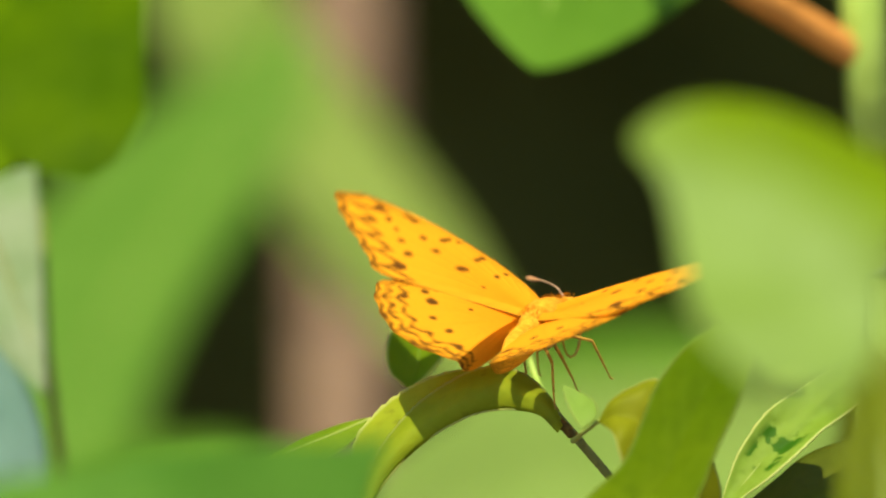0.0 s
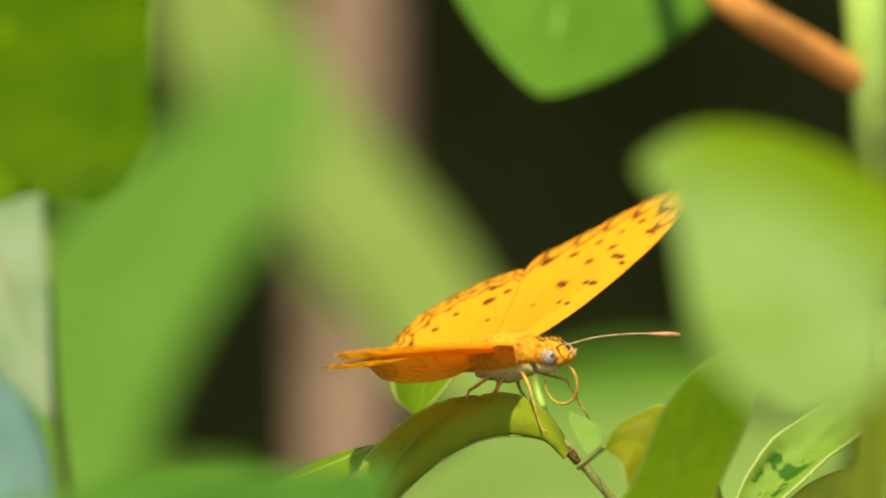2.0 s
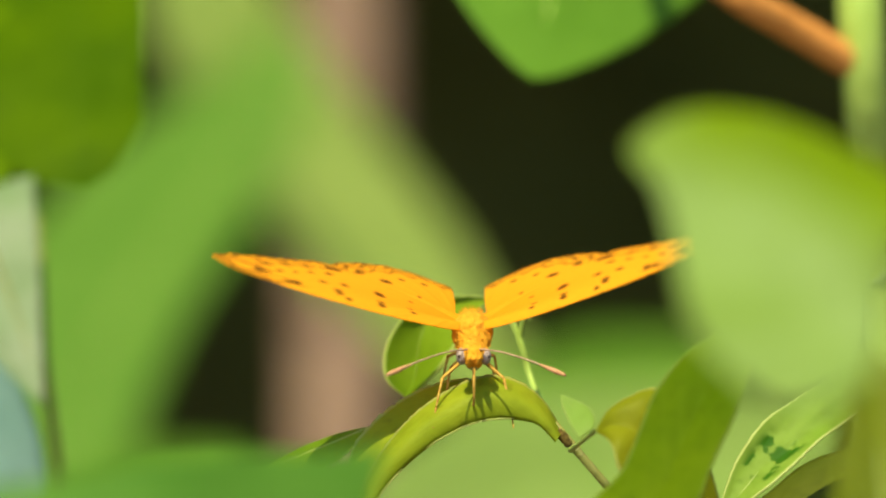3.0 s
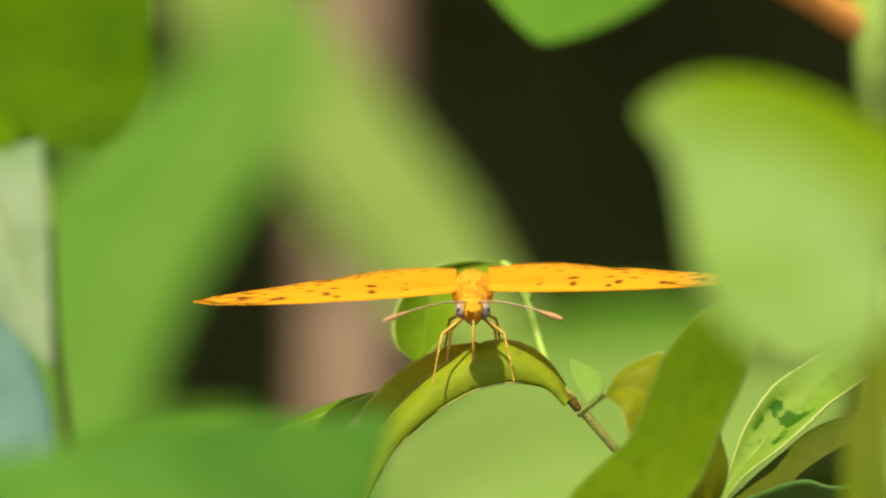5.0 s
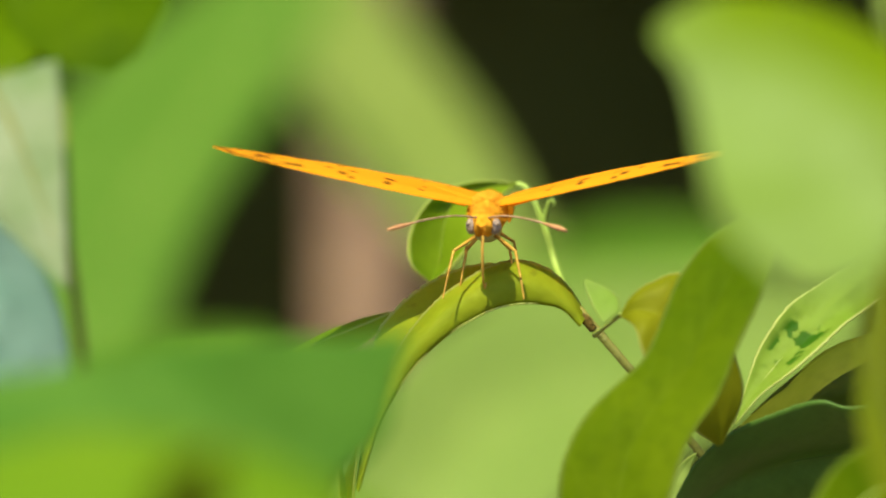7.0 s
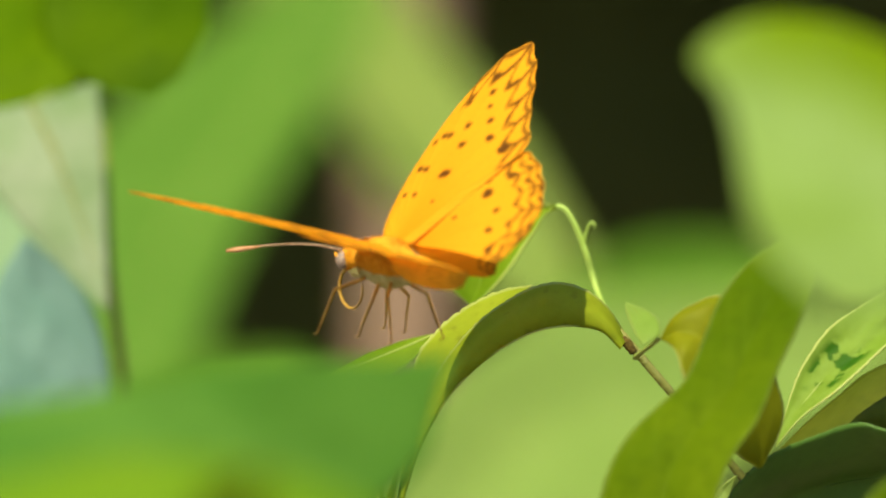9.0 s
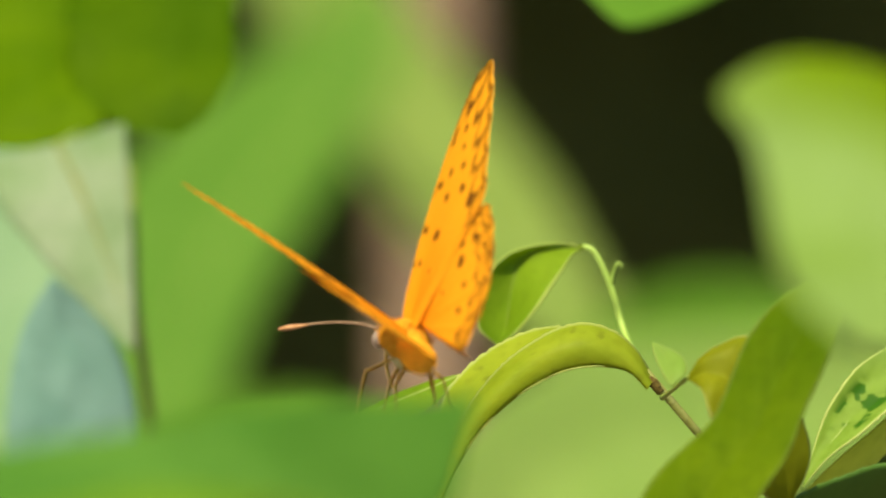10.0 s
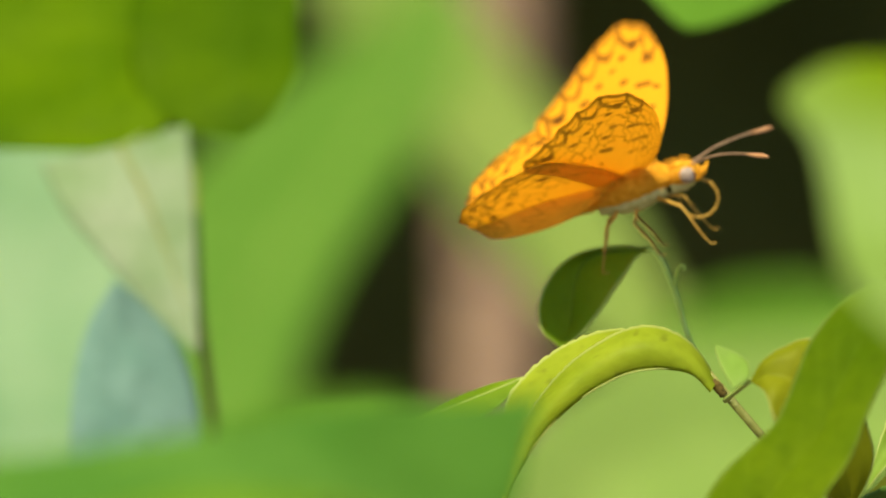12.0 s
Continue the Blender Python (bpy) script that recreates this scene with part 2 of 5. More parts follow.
def tube(points, radii, count=16, sides=8, rough=0.0):
    """A round stalk along a line, its radius going through the given values, closed at both ends."""
    bm = bmesh.new()
    line, rings = smooth_line(points, count), []
    prior = None
    for i, p in enumerate(line):
        ahead = (line[min(i + 1, count - 1)] - line[max(i - 1, 0)]).normalized()
        side = prior - ahead * prior.dot(ahead) if prior else ahead.orthogonal()
        side.normalize()
        prior = side
        other = ahead.cross(side)
        f = i / (count - 1) * (len(radii) - 1)
        k = min(int(f), len(radii) - 2)
        r = radii[k] + (radii[k + 1] - radii[k]) * (f - k)
        ring = []
        for s in range(sides):
            a = 2 * math.pi * s / sides
            q = r * (1 + rough * noise.noise(Vector((s * 1.7, i * 0.6, r * 900))))
            ring.append(bm.verts.new(p + side * q * math.cos(a) + other * q * math.sin(a)))
        rings.append(ring)
    for a, b in zip(rings, rings[1:]):
        for s in range(sides):
            bm.faces.new((a[s], a[(s + 1) % sides], b[(s + 1) % sides], b[s])).smooth = True
    bm.faces.new(rings[0][::-1])
    bm.faces.new(rings[-1])
    return bm


def ovate(a):
    return max(0.0, math.sin(math.pi * a ** 0.8)) ** 0.75


def lance(a):
    return max(0.0, math.sin(math.pi * a ** 0.9)) ** 0.9


def broad(a):
    return min(1.0, (a * 5) ** 0.5, max(0.0, (1 - a) * 2.6) ** 0.62)


def blade(midrib, side, left, right, fold_left=10, fold_right=10, shape=ovate, curl=0.0, wave=0.0, waves=7, thick=0.00025, rows=44, columns=9, teeth=0.0, seed=0, shape_right=None):
    """A leaf blade along a midrib: two halves that rise by a fold from the side direction, with curled and wavy margins and a real thickness."""
    bm = bmesh.new()
    uv = bm.loops.layers.uv.new("UVMap")
    line = smooth_line(midrib, rows)
    first, last = (Vector(q).normalized() for q in (side if isinstance(side[0], tuple) else (side, side)))
    top, under, at = [], [], {}
    for i, p in enumerate(line):
        a = i / (rows - 1)
        ahead = (line[min(i + 1, rows - 1)] - line[max(i - 1, 0)]).normalized()
        turn = first.lerp(last, min(1, a * 1.6))
        out = turn - ahead * turn.dot(ahead)
        out.normalize()
        up = ahead.cross(out).normalized()
        row_top, row_under = [], []
        for j in range(-columns, columns + 1):
            f = j / columns
            width = (left if f >= 0 else right) * (shape if f >= 0 else shape_right or shape)(a)
            fold = radians(fold_left if f >= 0 else fold_right)
            if teeth and abs(j) == columns:
                width *= 1 + teeth * noise.noise(Vector((i * 0.9, seed + f * 3, 0)))
            way = out * math.cos(fold) * (1 if f >= 0 else -1) + up * math.sin(fold)
            cross = way.cross(ahead) * (1 if f >= 0 else -1)
            q = p + way * width * abs(f) + cross * (curl * width * f * f)
            q = q + cross * (wave * width * abs(f) ** 1.5 * math.sin(waves * 2 * math.pi * a + seed + f))
            q = q + cross * (0.03 * width * noise.noise(Vector((a * 5 + seed, f * 2, seed * 0.7))))
            half = thick / 2 * (1.0 if abs(j) < columns else 0.6)
            vt, vu = bm.verts.new(q + cross * half), bm.verts.new(q - cross * half)
            at[vt] = at[vu] = (a, 0.5 + 0.5 * f)
            row_top.append(vt)
            row_under.append(vu)
        top.append(row_top)
        under.append(row_under)
    faces = []
    wide = 2 * columns
    for i in range(rows - 1):
        for j in range(wide):
            faces.append(bm.faces.new((top[i][j], top[i][j + 1], top[i + 1][j + 1], top[i + 1][j])))
            faces.append(bm.faces.new((under[i][j], under[i + 1][j], under[i + 1][j + 1], under[i][j + 1])))
        for j, flip in ((0, False), (wide, True)):
            ring = (top[i][j], top[i + 1][j], under[i + 1][j], under[i][j])
            faces.append(bm.faces.new(ring[::-1] if flip else ring))
    for i in (0, rows - 1):
        for j in range(wide):
            faces.append(bm.faces.new((top[i][j], under[i][j], under[i][j + 1], top[i][j + 1])))
    for face in faces:
        face.smooth = True
        for loop in face.loops:
            loop[uv].uv = at[loop.vert]
    return bm


def folded_blade(far_edge, ridge, near_edge, bulge_far, bulge_near, thick=0.0002, rows=60, columns=10, teeth=0.0, seed=0):
    """A leaf blade between two margins and the ridge or valley between them; each half swells by its own bulge."""
    bm = bmesh.new()
    uv = bm.loops.layers.uv.new("UVMap")
    lines = [smooth_line(q, rows) for q in (far_edge, ridge, near_edge)]
    widest = [max((a - b).length for a, b in zip(lines[k], lines[1])) or 1 for k in (0, 2)]
    grid = []
    for i in range(rows):
        a, m, b = (q[i] for q in lines)
        row = []
        for j in range(-columns, columns + 1):
            f = abs(j) / columns
            goal, swell, most = (a, bulge_far, widest[0]) if j < 0 else (b, bulge_near, widest[1])
            size = (goal - m).length
            reach = f * (1 + teeth * noise.noise(Vector((i * 0.8, seed + (j > 0) * 5, 0)))) if abs(j) == columns else f
            q = m.lerp(goal, reach) + Vector(swell) * (math.sin(math.pi * f) * size / most)
            q += Vector((0, 1, 0.3)) * (0.05 * size * noise.noise(Vector((i * 6 / rows + seed, j / columns * 2, seed * 0.7))))
            row.append(q)
        grid.append(row)
    wide = 2 * columns
    sheets, at = ([], []), {}
    for i in range(rows):
        pair = ([], [])
        for j in range(wide + 1):
            du = grid[min(i + 1, rows - 1)][j] - grid[max(i - 1, 0)][j]
            dv = grid[i][min(j + 1, wide)] - grid[i][max(j - 1, 0)]
            face_out = du.cross(dv)
            face_out = face_out.normalized() if face_out.length > 1e-14 else Vector((0, -1, 0))
            for side, way in ((0, 0.5), (1, -0.5)):
                v = bm.verts.new(grid[i][j] + face_out * thick * way)
                at[v] = (i / (rows - 1), j / wide)
                pair[side].append(v)
        sheets[0].append(pair[0])
        sheets[1].append(pair[1])
    top, under = sheets
    for i in range(rows - 1):
        for j in range(wide):
            bm.faces.new((top[i][j], top[i + 1][j], top[i + 1][j + 1], top[i][j + 1]))
            bm.faces.new((under[i][j], under[i][j + 1], under[i + 1][j + 1], under[i + 1][j]))
        for j in (0, wide):
            ring = (top[i][j], under[i][j], under[i + 1][j], top[i + 1][j])
            bm.faces.new(ring if j == 0 else ring[::-1])
    for face in bm.faces:
        face.smooth = True
        for loop in face.loops:
            loop[uv].uv = at[loop.vert]
    return bm


def folded(parent, far_edge, ridge, near_edge, bulge_far, bulge_near, material, label, vein=0.0001, vein_material=None, **kw):
    """A folded leaf and its midrib along the fold."""
    ob = grown("leaf", folded_blade(far_edge, ridge, near_edge, bulge_far, bulge_near, **kw), material, parent, label)
    grown("midrib", rib(ridge, vein, 0.9), vein_material or material, ob)
    return ob


def rib(midrib, thick, reach=0.96, up=(0, 0, 0)):
    """The raised midrib of a leaf."""
    line = smooth_line([Vector(p) + Vector(up) for p in midrib], 40)
    return tube(line[: int(40 * reach)], [thick, thick * 0.8, thick * 0.25], 30, 6)


def leaf(parent, midrib, side, left, right, material, vein_material, label, vein=0.0004, name="leaf", **kw):
    """A leaf: its blade, with the midrib as a part of it."""
    ob = grown(name, blade(midrib, side, left, right, **kw), material, parent, label)
    grown("midrib", rib(midrib, vein), vein_material, ob)
    return ob


# ---- the large structure ----
def ground_sheet():
    bm = bmesh.new()
    bmesh.ops.create_grid(bm, x_segments=80, y_segments=80, size=1.0)
    for v in bm.verts:
        r = math.hypot(v.co.x, v.co.y)
        s = 4 + 600 * r ** 3
        v.co.x, v.co.y = v.co.x * s, v.co.y * s
        v.co.z = 0.02 * noise.noise(Vector((v.co.x * 1.3, v.co.y * 1.3, 0))) if r > 0.12 else 0.0
    for f in bm.faces:
        f.smooth = True
    mesh = bpy.data.meshes.new("ground")
    bm.to_mesh(mesh)
    bm.free()
    mesh.materials.append(SOIL)
    tagged(new("ground", mesh), "unseen brown ground under the shrubs, lightened to bounce light up", "ground", kind="structure")


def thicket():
    """The undergrowth that closes the view behind the plants: a tall uneven bank coloured dark for its shade, whose
    unseen top leans over to block the sun.
    """
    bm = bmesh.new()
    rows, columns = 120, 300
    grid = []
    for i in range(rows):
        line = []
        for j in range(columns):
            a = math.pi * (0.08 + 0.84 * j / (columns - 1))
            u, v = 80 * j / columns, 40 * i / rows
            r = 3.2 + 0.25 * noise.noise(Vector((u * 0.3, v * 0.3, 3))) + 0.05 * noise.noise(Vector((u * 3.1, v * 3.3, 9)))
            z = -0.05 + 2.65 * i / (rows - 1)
            # out-of-view overhang, added to keep the sun off the bank below
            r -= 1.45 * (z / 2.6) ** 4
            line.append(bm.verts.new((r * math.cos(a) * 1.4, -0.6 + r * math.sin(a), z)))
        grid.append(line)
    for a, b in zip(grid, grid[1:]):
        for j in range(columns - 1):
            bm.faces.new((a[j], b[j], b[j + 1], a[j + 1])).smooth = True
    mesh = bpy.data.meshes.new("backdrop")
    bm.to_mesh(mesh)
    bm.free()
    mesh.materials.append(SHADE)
    tagged(new("backdrop", mesh), "dark sheet coloured as the deep shade of undergrowth far behind", "undergrowth", kind="structure")


ground_sheet()
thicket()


# ---- the shrub in focus ----
def shrub():
    top = thing("shrub", (0.030, 0.03, 0.0), "young green shrub with arching folded leaves", "shrub")
    grown("stem", tube([(0.030, 0.03, 0.0), (0.034, 0.03, 0.5), (0.030, 0.02, 0.9), (0.0269, 0.0060, 0.9729), (0.0224, 0.0040, 0.9824), (0.0180, 0.0020, 0.9879), (0.0153, 0.0000, 0.9909), (0.0138, 0.0000, 0.9927), (0.0129, 0.0004, 0.9939)],
                       [0.004, 0.0035, 0.003, 0.0016, 0.00065, 0.00048, 0.00044, 0.0005, 0.00042], 90, 10, 0.1), STEM, top, "slender olive-brown stem")
    grown("node", tube([(0.0144, -0.0002, 0.9918), (0.0138, -0.0003, 0.9926), (0.0132, -0.0002, 0.9932)], [0.0004, 0.0005, 0.0004], 10, 9, 0.3), NODE, top, "dark brown leaf scar on the stem")
    # the long folded leaf on which the butterfly sits
    folded(top,
           [(0.01372, 0.0010, 0.99311), (0.01247, 0.0024, 0.99520), (0.01006, 0.0036, 0.99718), (0.00725, 0.0046, 0.99784), (0.00488, 0.0056, 0.99817), (0.00233, 0.0060, 0.99795), (-0.00033, 0.0060, 0.99706), (-0.00288, 0.0055, 0.99557), (-0.00509, 0.0045, 0.99364), (-0.00675, 0.0040, 0.99121), (-0.00734, 0.0030, 0.98680), (-0.00794, 0.0020, 0.98241), (-0.00869, 0.0000, 0.97651)],
           [(0.01307, -0.0012, 0.99220), (0.01132, -0.0012, 0.99390), (0.00911, -0.0014, 0.99440), (0.00687, -0.0016, 0.99434), (0.00467, -0.0016, 0.99385), (0.00258, -0.0016, 0.99286), (0.00050, -0.0016, 0.99160), (-0.00159, -0.0018, 0.98985), (-0.00362, -0.0020, 0.98754), (-0.00516, -0.0024, 0.98514), (-0.00647, -0.0030, 0.98252), (-0.00750, -0.0033, 0.97945), (-0.00849, -0.0032, 0.97617)],
           [(0.01365, 0.0006, 0.99301), (0.01212, 0.0012, 0.99576), (0.00992, 0.0014, 0.99774), (0.00722, 0.0014, 0.99857), (0.00463, 0.0014, 0.99813), (0.00231, 0.0014, 0.99697), (0.00000, 0.0014, 0.99543), (-0.00198, 0.0012, 0.99355), (-0.00397, 0.0010, 0.99102), (-0.00550, 0.0005, 0.98816), (-0.00682, -0.0005, 0.98488), (-0.00780, -0.0010, 0.98082), (-0.00868, -0.0010, 0.97643)],
           (0, 0.0006, 0.0006), (0, -0.0015, 0.0003), ARCH, "arched lime-green leaf with a rolled-down margin", 0.00009, rows=110, columns=12, teeth=0.05, seed=2, thick=0.00022)
    folded(top, [(-0.01098, -0.0020, 0.98184), (-0.01076, -0.0020, 0.97964), (-0.01043, -0.0020, 0.97701), (-0.01021, -0.0020, 0.97317)], [(-0.00991, 0.0010, 0.97747), (-0.00980, 0.0010, 0.97648), (-0.00969, 0.0010, 0.97527), (-0.00958, 0.0010, 0.97251)], [(-0.00823, -0.0020, 0.98184), (-0.00856, -0.0020, 0.97964), (-0.00889, -0.0020, 0.97701), (-0.00911, -0.0020, 0.97317)],
           (0, 0.0008, 0), (0, 0.0008, 0), YELLOWED, "yellowish cupped leaf tip", 0.00008, rows=30, columns=7)
    # the small hanging leaf behind it, on its own twig
    grown("twig", tube([(0.01537, 0.0040, 0.99121), (0.01293, 0.0140, 0.99418), (0.01122, 0.0280, 0.99766), (0.01015, 0.0290, 1.00149), (0.00889, 0.0290, 1.00462), (0.00787, 0.0290, 1.00615), (0.00707, 0.0290, 1.00632)], [0.0004, 0.0003, 0.00023, 0.00022, 0.00026, 0.00034, 0.00028], 40, 8), TWIG, top, "thin pale green twig")
    grown("tendril", tube([(0.00992, 0.0290, 1.00234), (0.01014, 0.0285, 1.00359), (0.01048, 0.0280, 1.00450), (0.01088, 0.0280, 1.00462), (0.01093, 0.0280, 1.00409)], [0.00022, 0.0002, 0.00016, 0.0001], 16, 6), TWIG, top)
    folded(top,
           [(0.00742, 0.0300, 1.00628), (0.00480, 0.0300, 1.00662), (0.00194, 0.0295, 1.00633), (-0.00068, 0.0285, 1.00541), (-0.00262, 0.0275, 1.00347), (-0.00380, 0.0260, 1.00074), (-0.00351, 0.0250, 0.99812), (-0.00182, 0.0255, 0.99648)],
           [(0.00742, 0.0300, 1.00622), (0.00446, 0.0305, 1.00611), (0.00183, 0.0305, 1.00565), (0.00051, 0.0305, 1.00452), (-0.00011, 0.0295, 1.00251), (-0.00040, 0.0285, 1.00006), (-0.00068, 0.0270, 0.99789), (-0.00159, 0.0255, 0.99631)],
           [(0.00742, 0.0300, 1.00616), (0.00604, 0.0295, 1.00548), (0.00501, 0.0275, 1.00381), (0.00386, 0.0260, 1.00210), (0.00250, 0.0250, 1.00017), (0.00102, 0.0245, 0.99835), (-0.00023, 0.0245, 0.99711), (-0.00148, 0.0255, 0.99626)],
           (0, 0.0004, 0), (0, 0.0003, 0), HANGING, "small hanging leaf folded over at its stalk", 0.0003, vein_material=OLIVE, rows=50, columns=10, teeth=0.03, seed=4)
    # leaves at the node and beyond it
    folded(top, [(0.01493, -0.0215, 0.99267), (0.01405, -0.0200, 0.99415), (0.01338, -0.0185, 0.99576), (0.01324, -0.0175, 0.99667)], [(0.01498, -0.0215, 0.99272), (0.01501, -0.0203, 0.99406), (0.01440, -0.0186, 0.99554), (0.01329, -0.0175, 0.99667)], [(0.01509, -0.0215, 0.99278), (0.01645, -0.0206, 0.99384), (0.01600, -0.0190, 0.99544), (0.01340, -0.0175, 0.99672)],
           (0, 0, 0), (0, -0.0001, 0.0001), SPROUT, "tiny pale leaf beside the node", 0.00006, rows=24, columns=6)
    grown("petiole", tube([(0.01452, -0.0010, 0.99135), (0.01500, -0.0080, 0.99190), (0.01592, -0.0150, 0.99280), (0.01664, -0.0210, 0.99352)], [0.0003, 0.00022, 0.0002, 0.0002], 14, 8), STALK, top)
    folded(top,
           [(0.01659, -0.0210, 0.99346), (0.01776, -0.0210, 0.99532), (0.01972, -0.0205, 0.99659), (0.02236, -0.0200, 0.99736), (0.02557, -0.0190, 0.99443), (0.02763, -0.0180, 0.98926), (0.02821, -0.0180, 0.98545), (0.02626, -0.0180, 0.98115)],
           [(0.01669, -0.0210, 0.99326), (0.01806, -0.0220, 0.99385), (0.02010, -0.0225, 0.99336), (0.02206, -0.0220, 0.99160), (0.02382, -0.0210, 0.98878), (0.02529, -0.0200, 0.98614), (0.02597, -0.0190, 0.98341), (0.02607, -0.0180, 0.98106)],
           [(0.01669, -0.0210, 0.99326), (0.01786, -0.0240, 0.99219), (0.01845, -0.0250, 0.99015), (0.01952, -0.0250, 0.98789), (0.02137, -0.0240, 0.98516), (0.02304, -0.0220, 0.98301), (0.02440, -0.0200, 0.98184), (0.02577, -0.0180, 0.98106)],
           (0, -0.0006, 0.0008), (0, -0.0006, 0.0004), YELLOWED, "yellowing leaf partly hidden behind a darker one", 0.0001, rows=50, columns=9, teeth=0.03, seed=6)
    # the darker leaf in front
    folded(top,
           [(0.01336, -0.0410, 0.97030), (0.01077, -0.0400, 0.97497), (0.01057, -0.0390, 0.97860), (0.01163, -0.0380, 0.98197), (0.01343, -0.0370, 0.98473), (0.01566, -0.0360, 0.98692), (0.01820, -0.0350, 0.98927), (0.01944, -0.0340, 0.99147), (0.02036, -0.0330, 0.99372), (0.02144, -0.0320, 0.99646), (0.02306, -0.0310, 0.99889), (0.02499, -0.0300, 1.00090), (0.02736, -0.0290, 1.00244)],
           [(0.01543, -0.0420, 0.96930), (0.01585, -0.0418, 0.97490), (0.01629, -0.0408, 0.97852), (0.01730, -0.0398, 0.98162), (0.01895, -0.0388, 0.98424), (0.02081, -0.0378, 0.98637), (0.02262, -0.0368, 0.98869), (0.02362, -0.0358, 0.99083), (0.02457, -0.0348, 0.99300), (0.02566, -0.0338, 0.99550), (0.02691, -0.0328, 0.99789), (0.02821, -0.0318, 1.00008), (0.02936, -0.0308, 1.00190)],
           [(0.01900, -0.0450, 0.97046), (0.02007, -0.0440, 0.97484), (0.02113, -0.0430, 0.97845), (0.02210, -0.0420, 0.98129), (0.02359, -0.0410, 0.98377), (0.02509, -0.0400, 0.98584), (0.02617, -0.0390, 0.98812), (0.02693, -0.0380, 0.99020), (0.02791, -0.0370, 0.99229), (0.02900, -0.0360, 0.99454), (0.02988, -0.0350, 0.99690), (0.03055, -0.0340, 0.99926), (0.03049, -0.0330, 1.00137)],
           (0, -0.0003, 0), (0, -0.0003, 0), OLIVE, "long olive-green leaf standing in front of the stem", 0.00002, rows=80, columns=12, teeth=0.025, seed=9)
    grown("petiole", tube([(0.030, 0.02, 0.92), (0.0156, -0.0300, 0.9600), (0.01551, -0.0380, 0.96914)], [0.001, 0.0008, 0.0005], 14, 8), STALK, top)
    # the blotched leaf and its neighbours
    folded(top,
           [(0.02788, -0.0090, 0.98286), (0.02857, -0.0080, 0.98522), (0.02945, -0.0070, 0.98808), (0.03054, -0.0060, 0.99064), (0.03300, -0.0050, 0.99409), (0.03625, -0.0040, 0.99635), (0.04148, -0.0020, 0.99951)],
           [(0.02788, -0.0090, 0.98286), (0.02955, -0.0080, 0.98562), (0.03152, -0.0070, 0.98808), (0.03359, -0.0060, 0.99044), (0.03615, -0.0055, 0.99291), (0.03911, -0.0045, 0.99567), (0.04423, -0.0025, 0.99951)],
           [(0.02798, -0.0090, 0.98286), (0.03034, -0.0090, 0.98562), (0.03339, -0.0090, 0.98788), (0.03625, -0.0080, 0.99035), (0.03852, -0.0070, 0.99241), (0.04069, -0.0060, 0.99389), (0.04689, -0.0040, 0.99842)],
           (0, 0.0004, 0), (0, 0.0004, 0), BITTEN, "light green leaf with dark blotches and pale margins", 0.00009, rows=70, columns=12, teeth=0.07, seed=11)
    folded(top,
           [(0.0285, 0.0060, 0.9819), (0.0314, 0.0060, 0.9848), (0.0347, 0.0060, 0.9876), (0.0375, 0.0070, 0.9898), (0.0414, 0.0080, 0.9912), (0.0488, 0.0100, 0.9928)],
           [(0.0285, 0.0040, 0.9815), (0.0323, 0.0020, 0.9830), (0.0361, 0.0010, 0.9849), (0.0400, 0.0010, 0.9863), (0.0439, 0.0020, 0.9874), (0.0495, 0.0040, 0.9884)],
           [(0.0285, 0.0040, 0.9807), (0.0329, 0.0040, 0.9807), (0.0374, 0.0040, 0.9813), (0.0412, 0.0040, 0.9818), (0.0452, 0.0050, 0.9823), (0.0502, 0.0060, 0.9834)],
           (0, -0.001, 0), (0, -0.001, 0), DUSKY, "dull olive leaf lying under the blotched one", 0.0001, rows=40, columns=9, seed=13)
    folded(top,
           [(0.0211, -0.0100, 0.9732), (0.0226, -0.0110, 0.9768), (0.0245, -0.0120, 0.9797), (0.0277, -0.0130, 0.9823), (0.0317, -0.0140, 0.9840), (0.0357, -0.0150, 0.9852), (0.0394, -0.0160, 0.9846), (0.0492, -0.0180, 0.9866)],
           [(0.0211, -0.0090, 0.9726), (0.0249, -0.0070, 0.9754), (0.0287, -0.0060, 0.9776), (0.0331, -0.0060, 0.9790), (0.0369, -0.0060, 0.9797), (0.0407, -0.0070, 0.9801), (0.0444, -0.0080, 0.9805), (0.0508, -0.0100, 0.9810)],
           [(0.0212, -0.0080, 0.9720), (0.0261, -0.0020, 0.9715), (0.0306, 0.0000, 0.9720), (0.0350, 0.0000, 0.9726), (0.0394, 0.0000, 0.9728), (0.0427, 0.0000, 0.9731), (0.0459, -0.0020, 0.9734), (0.0518, -0.0040, 0.9749)],
           (0, -0.0012, 0), (0, -0.0012, 0), BLUISH, "dark glossy blue-green leaf low on the shrub", 0.00008, rows=60, columns=10, teeth=0.02, seed=15)
    grown("petiole", tube([(0.030, 0.02, 0.93), (0.0206, -0.0040, 0.9689), (0.0212, -0.0090, 0.9729)], [0.001, 0.0006, 0.0004], 14, 8), STALK, top)
    leaf(top, [(0.0202, 0.0040, 0.9713), (0.0219, 0.0040, 0.9757), (0.0233, 0.0040, 0.9782), (0.0245, 0.0030, 0.9798)], (-0.8, 0.2, 0.5), 0.0009, 0.0011, SPROUT, STALK, "sliver of a lime-green leaf", 0.0001, shape=lance, seed=18)
    grown("bud", tube([(0.0236, -0.0040, 0.9837), (0.0242, -0.0050, 0.9829), (0.0251, -0.0050, 0.9821), (0.0260, -0.0040, 0.9813)], [0.0003, 0.00065, 0.0006, 0.0002], 14, 10, 0.5), BUD, top, "small pinkish leaf bud")
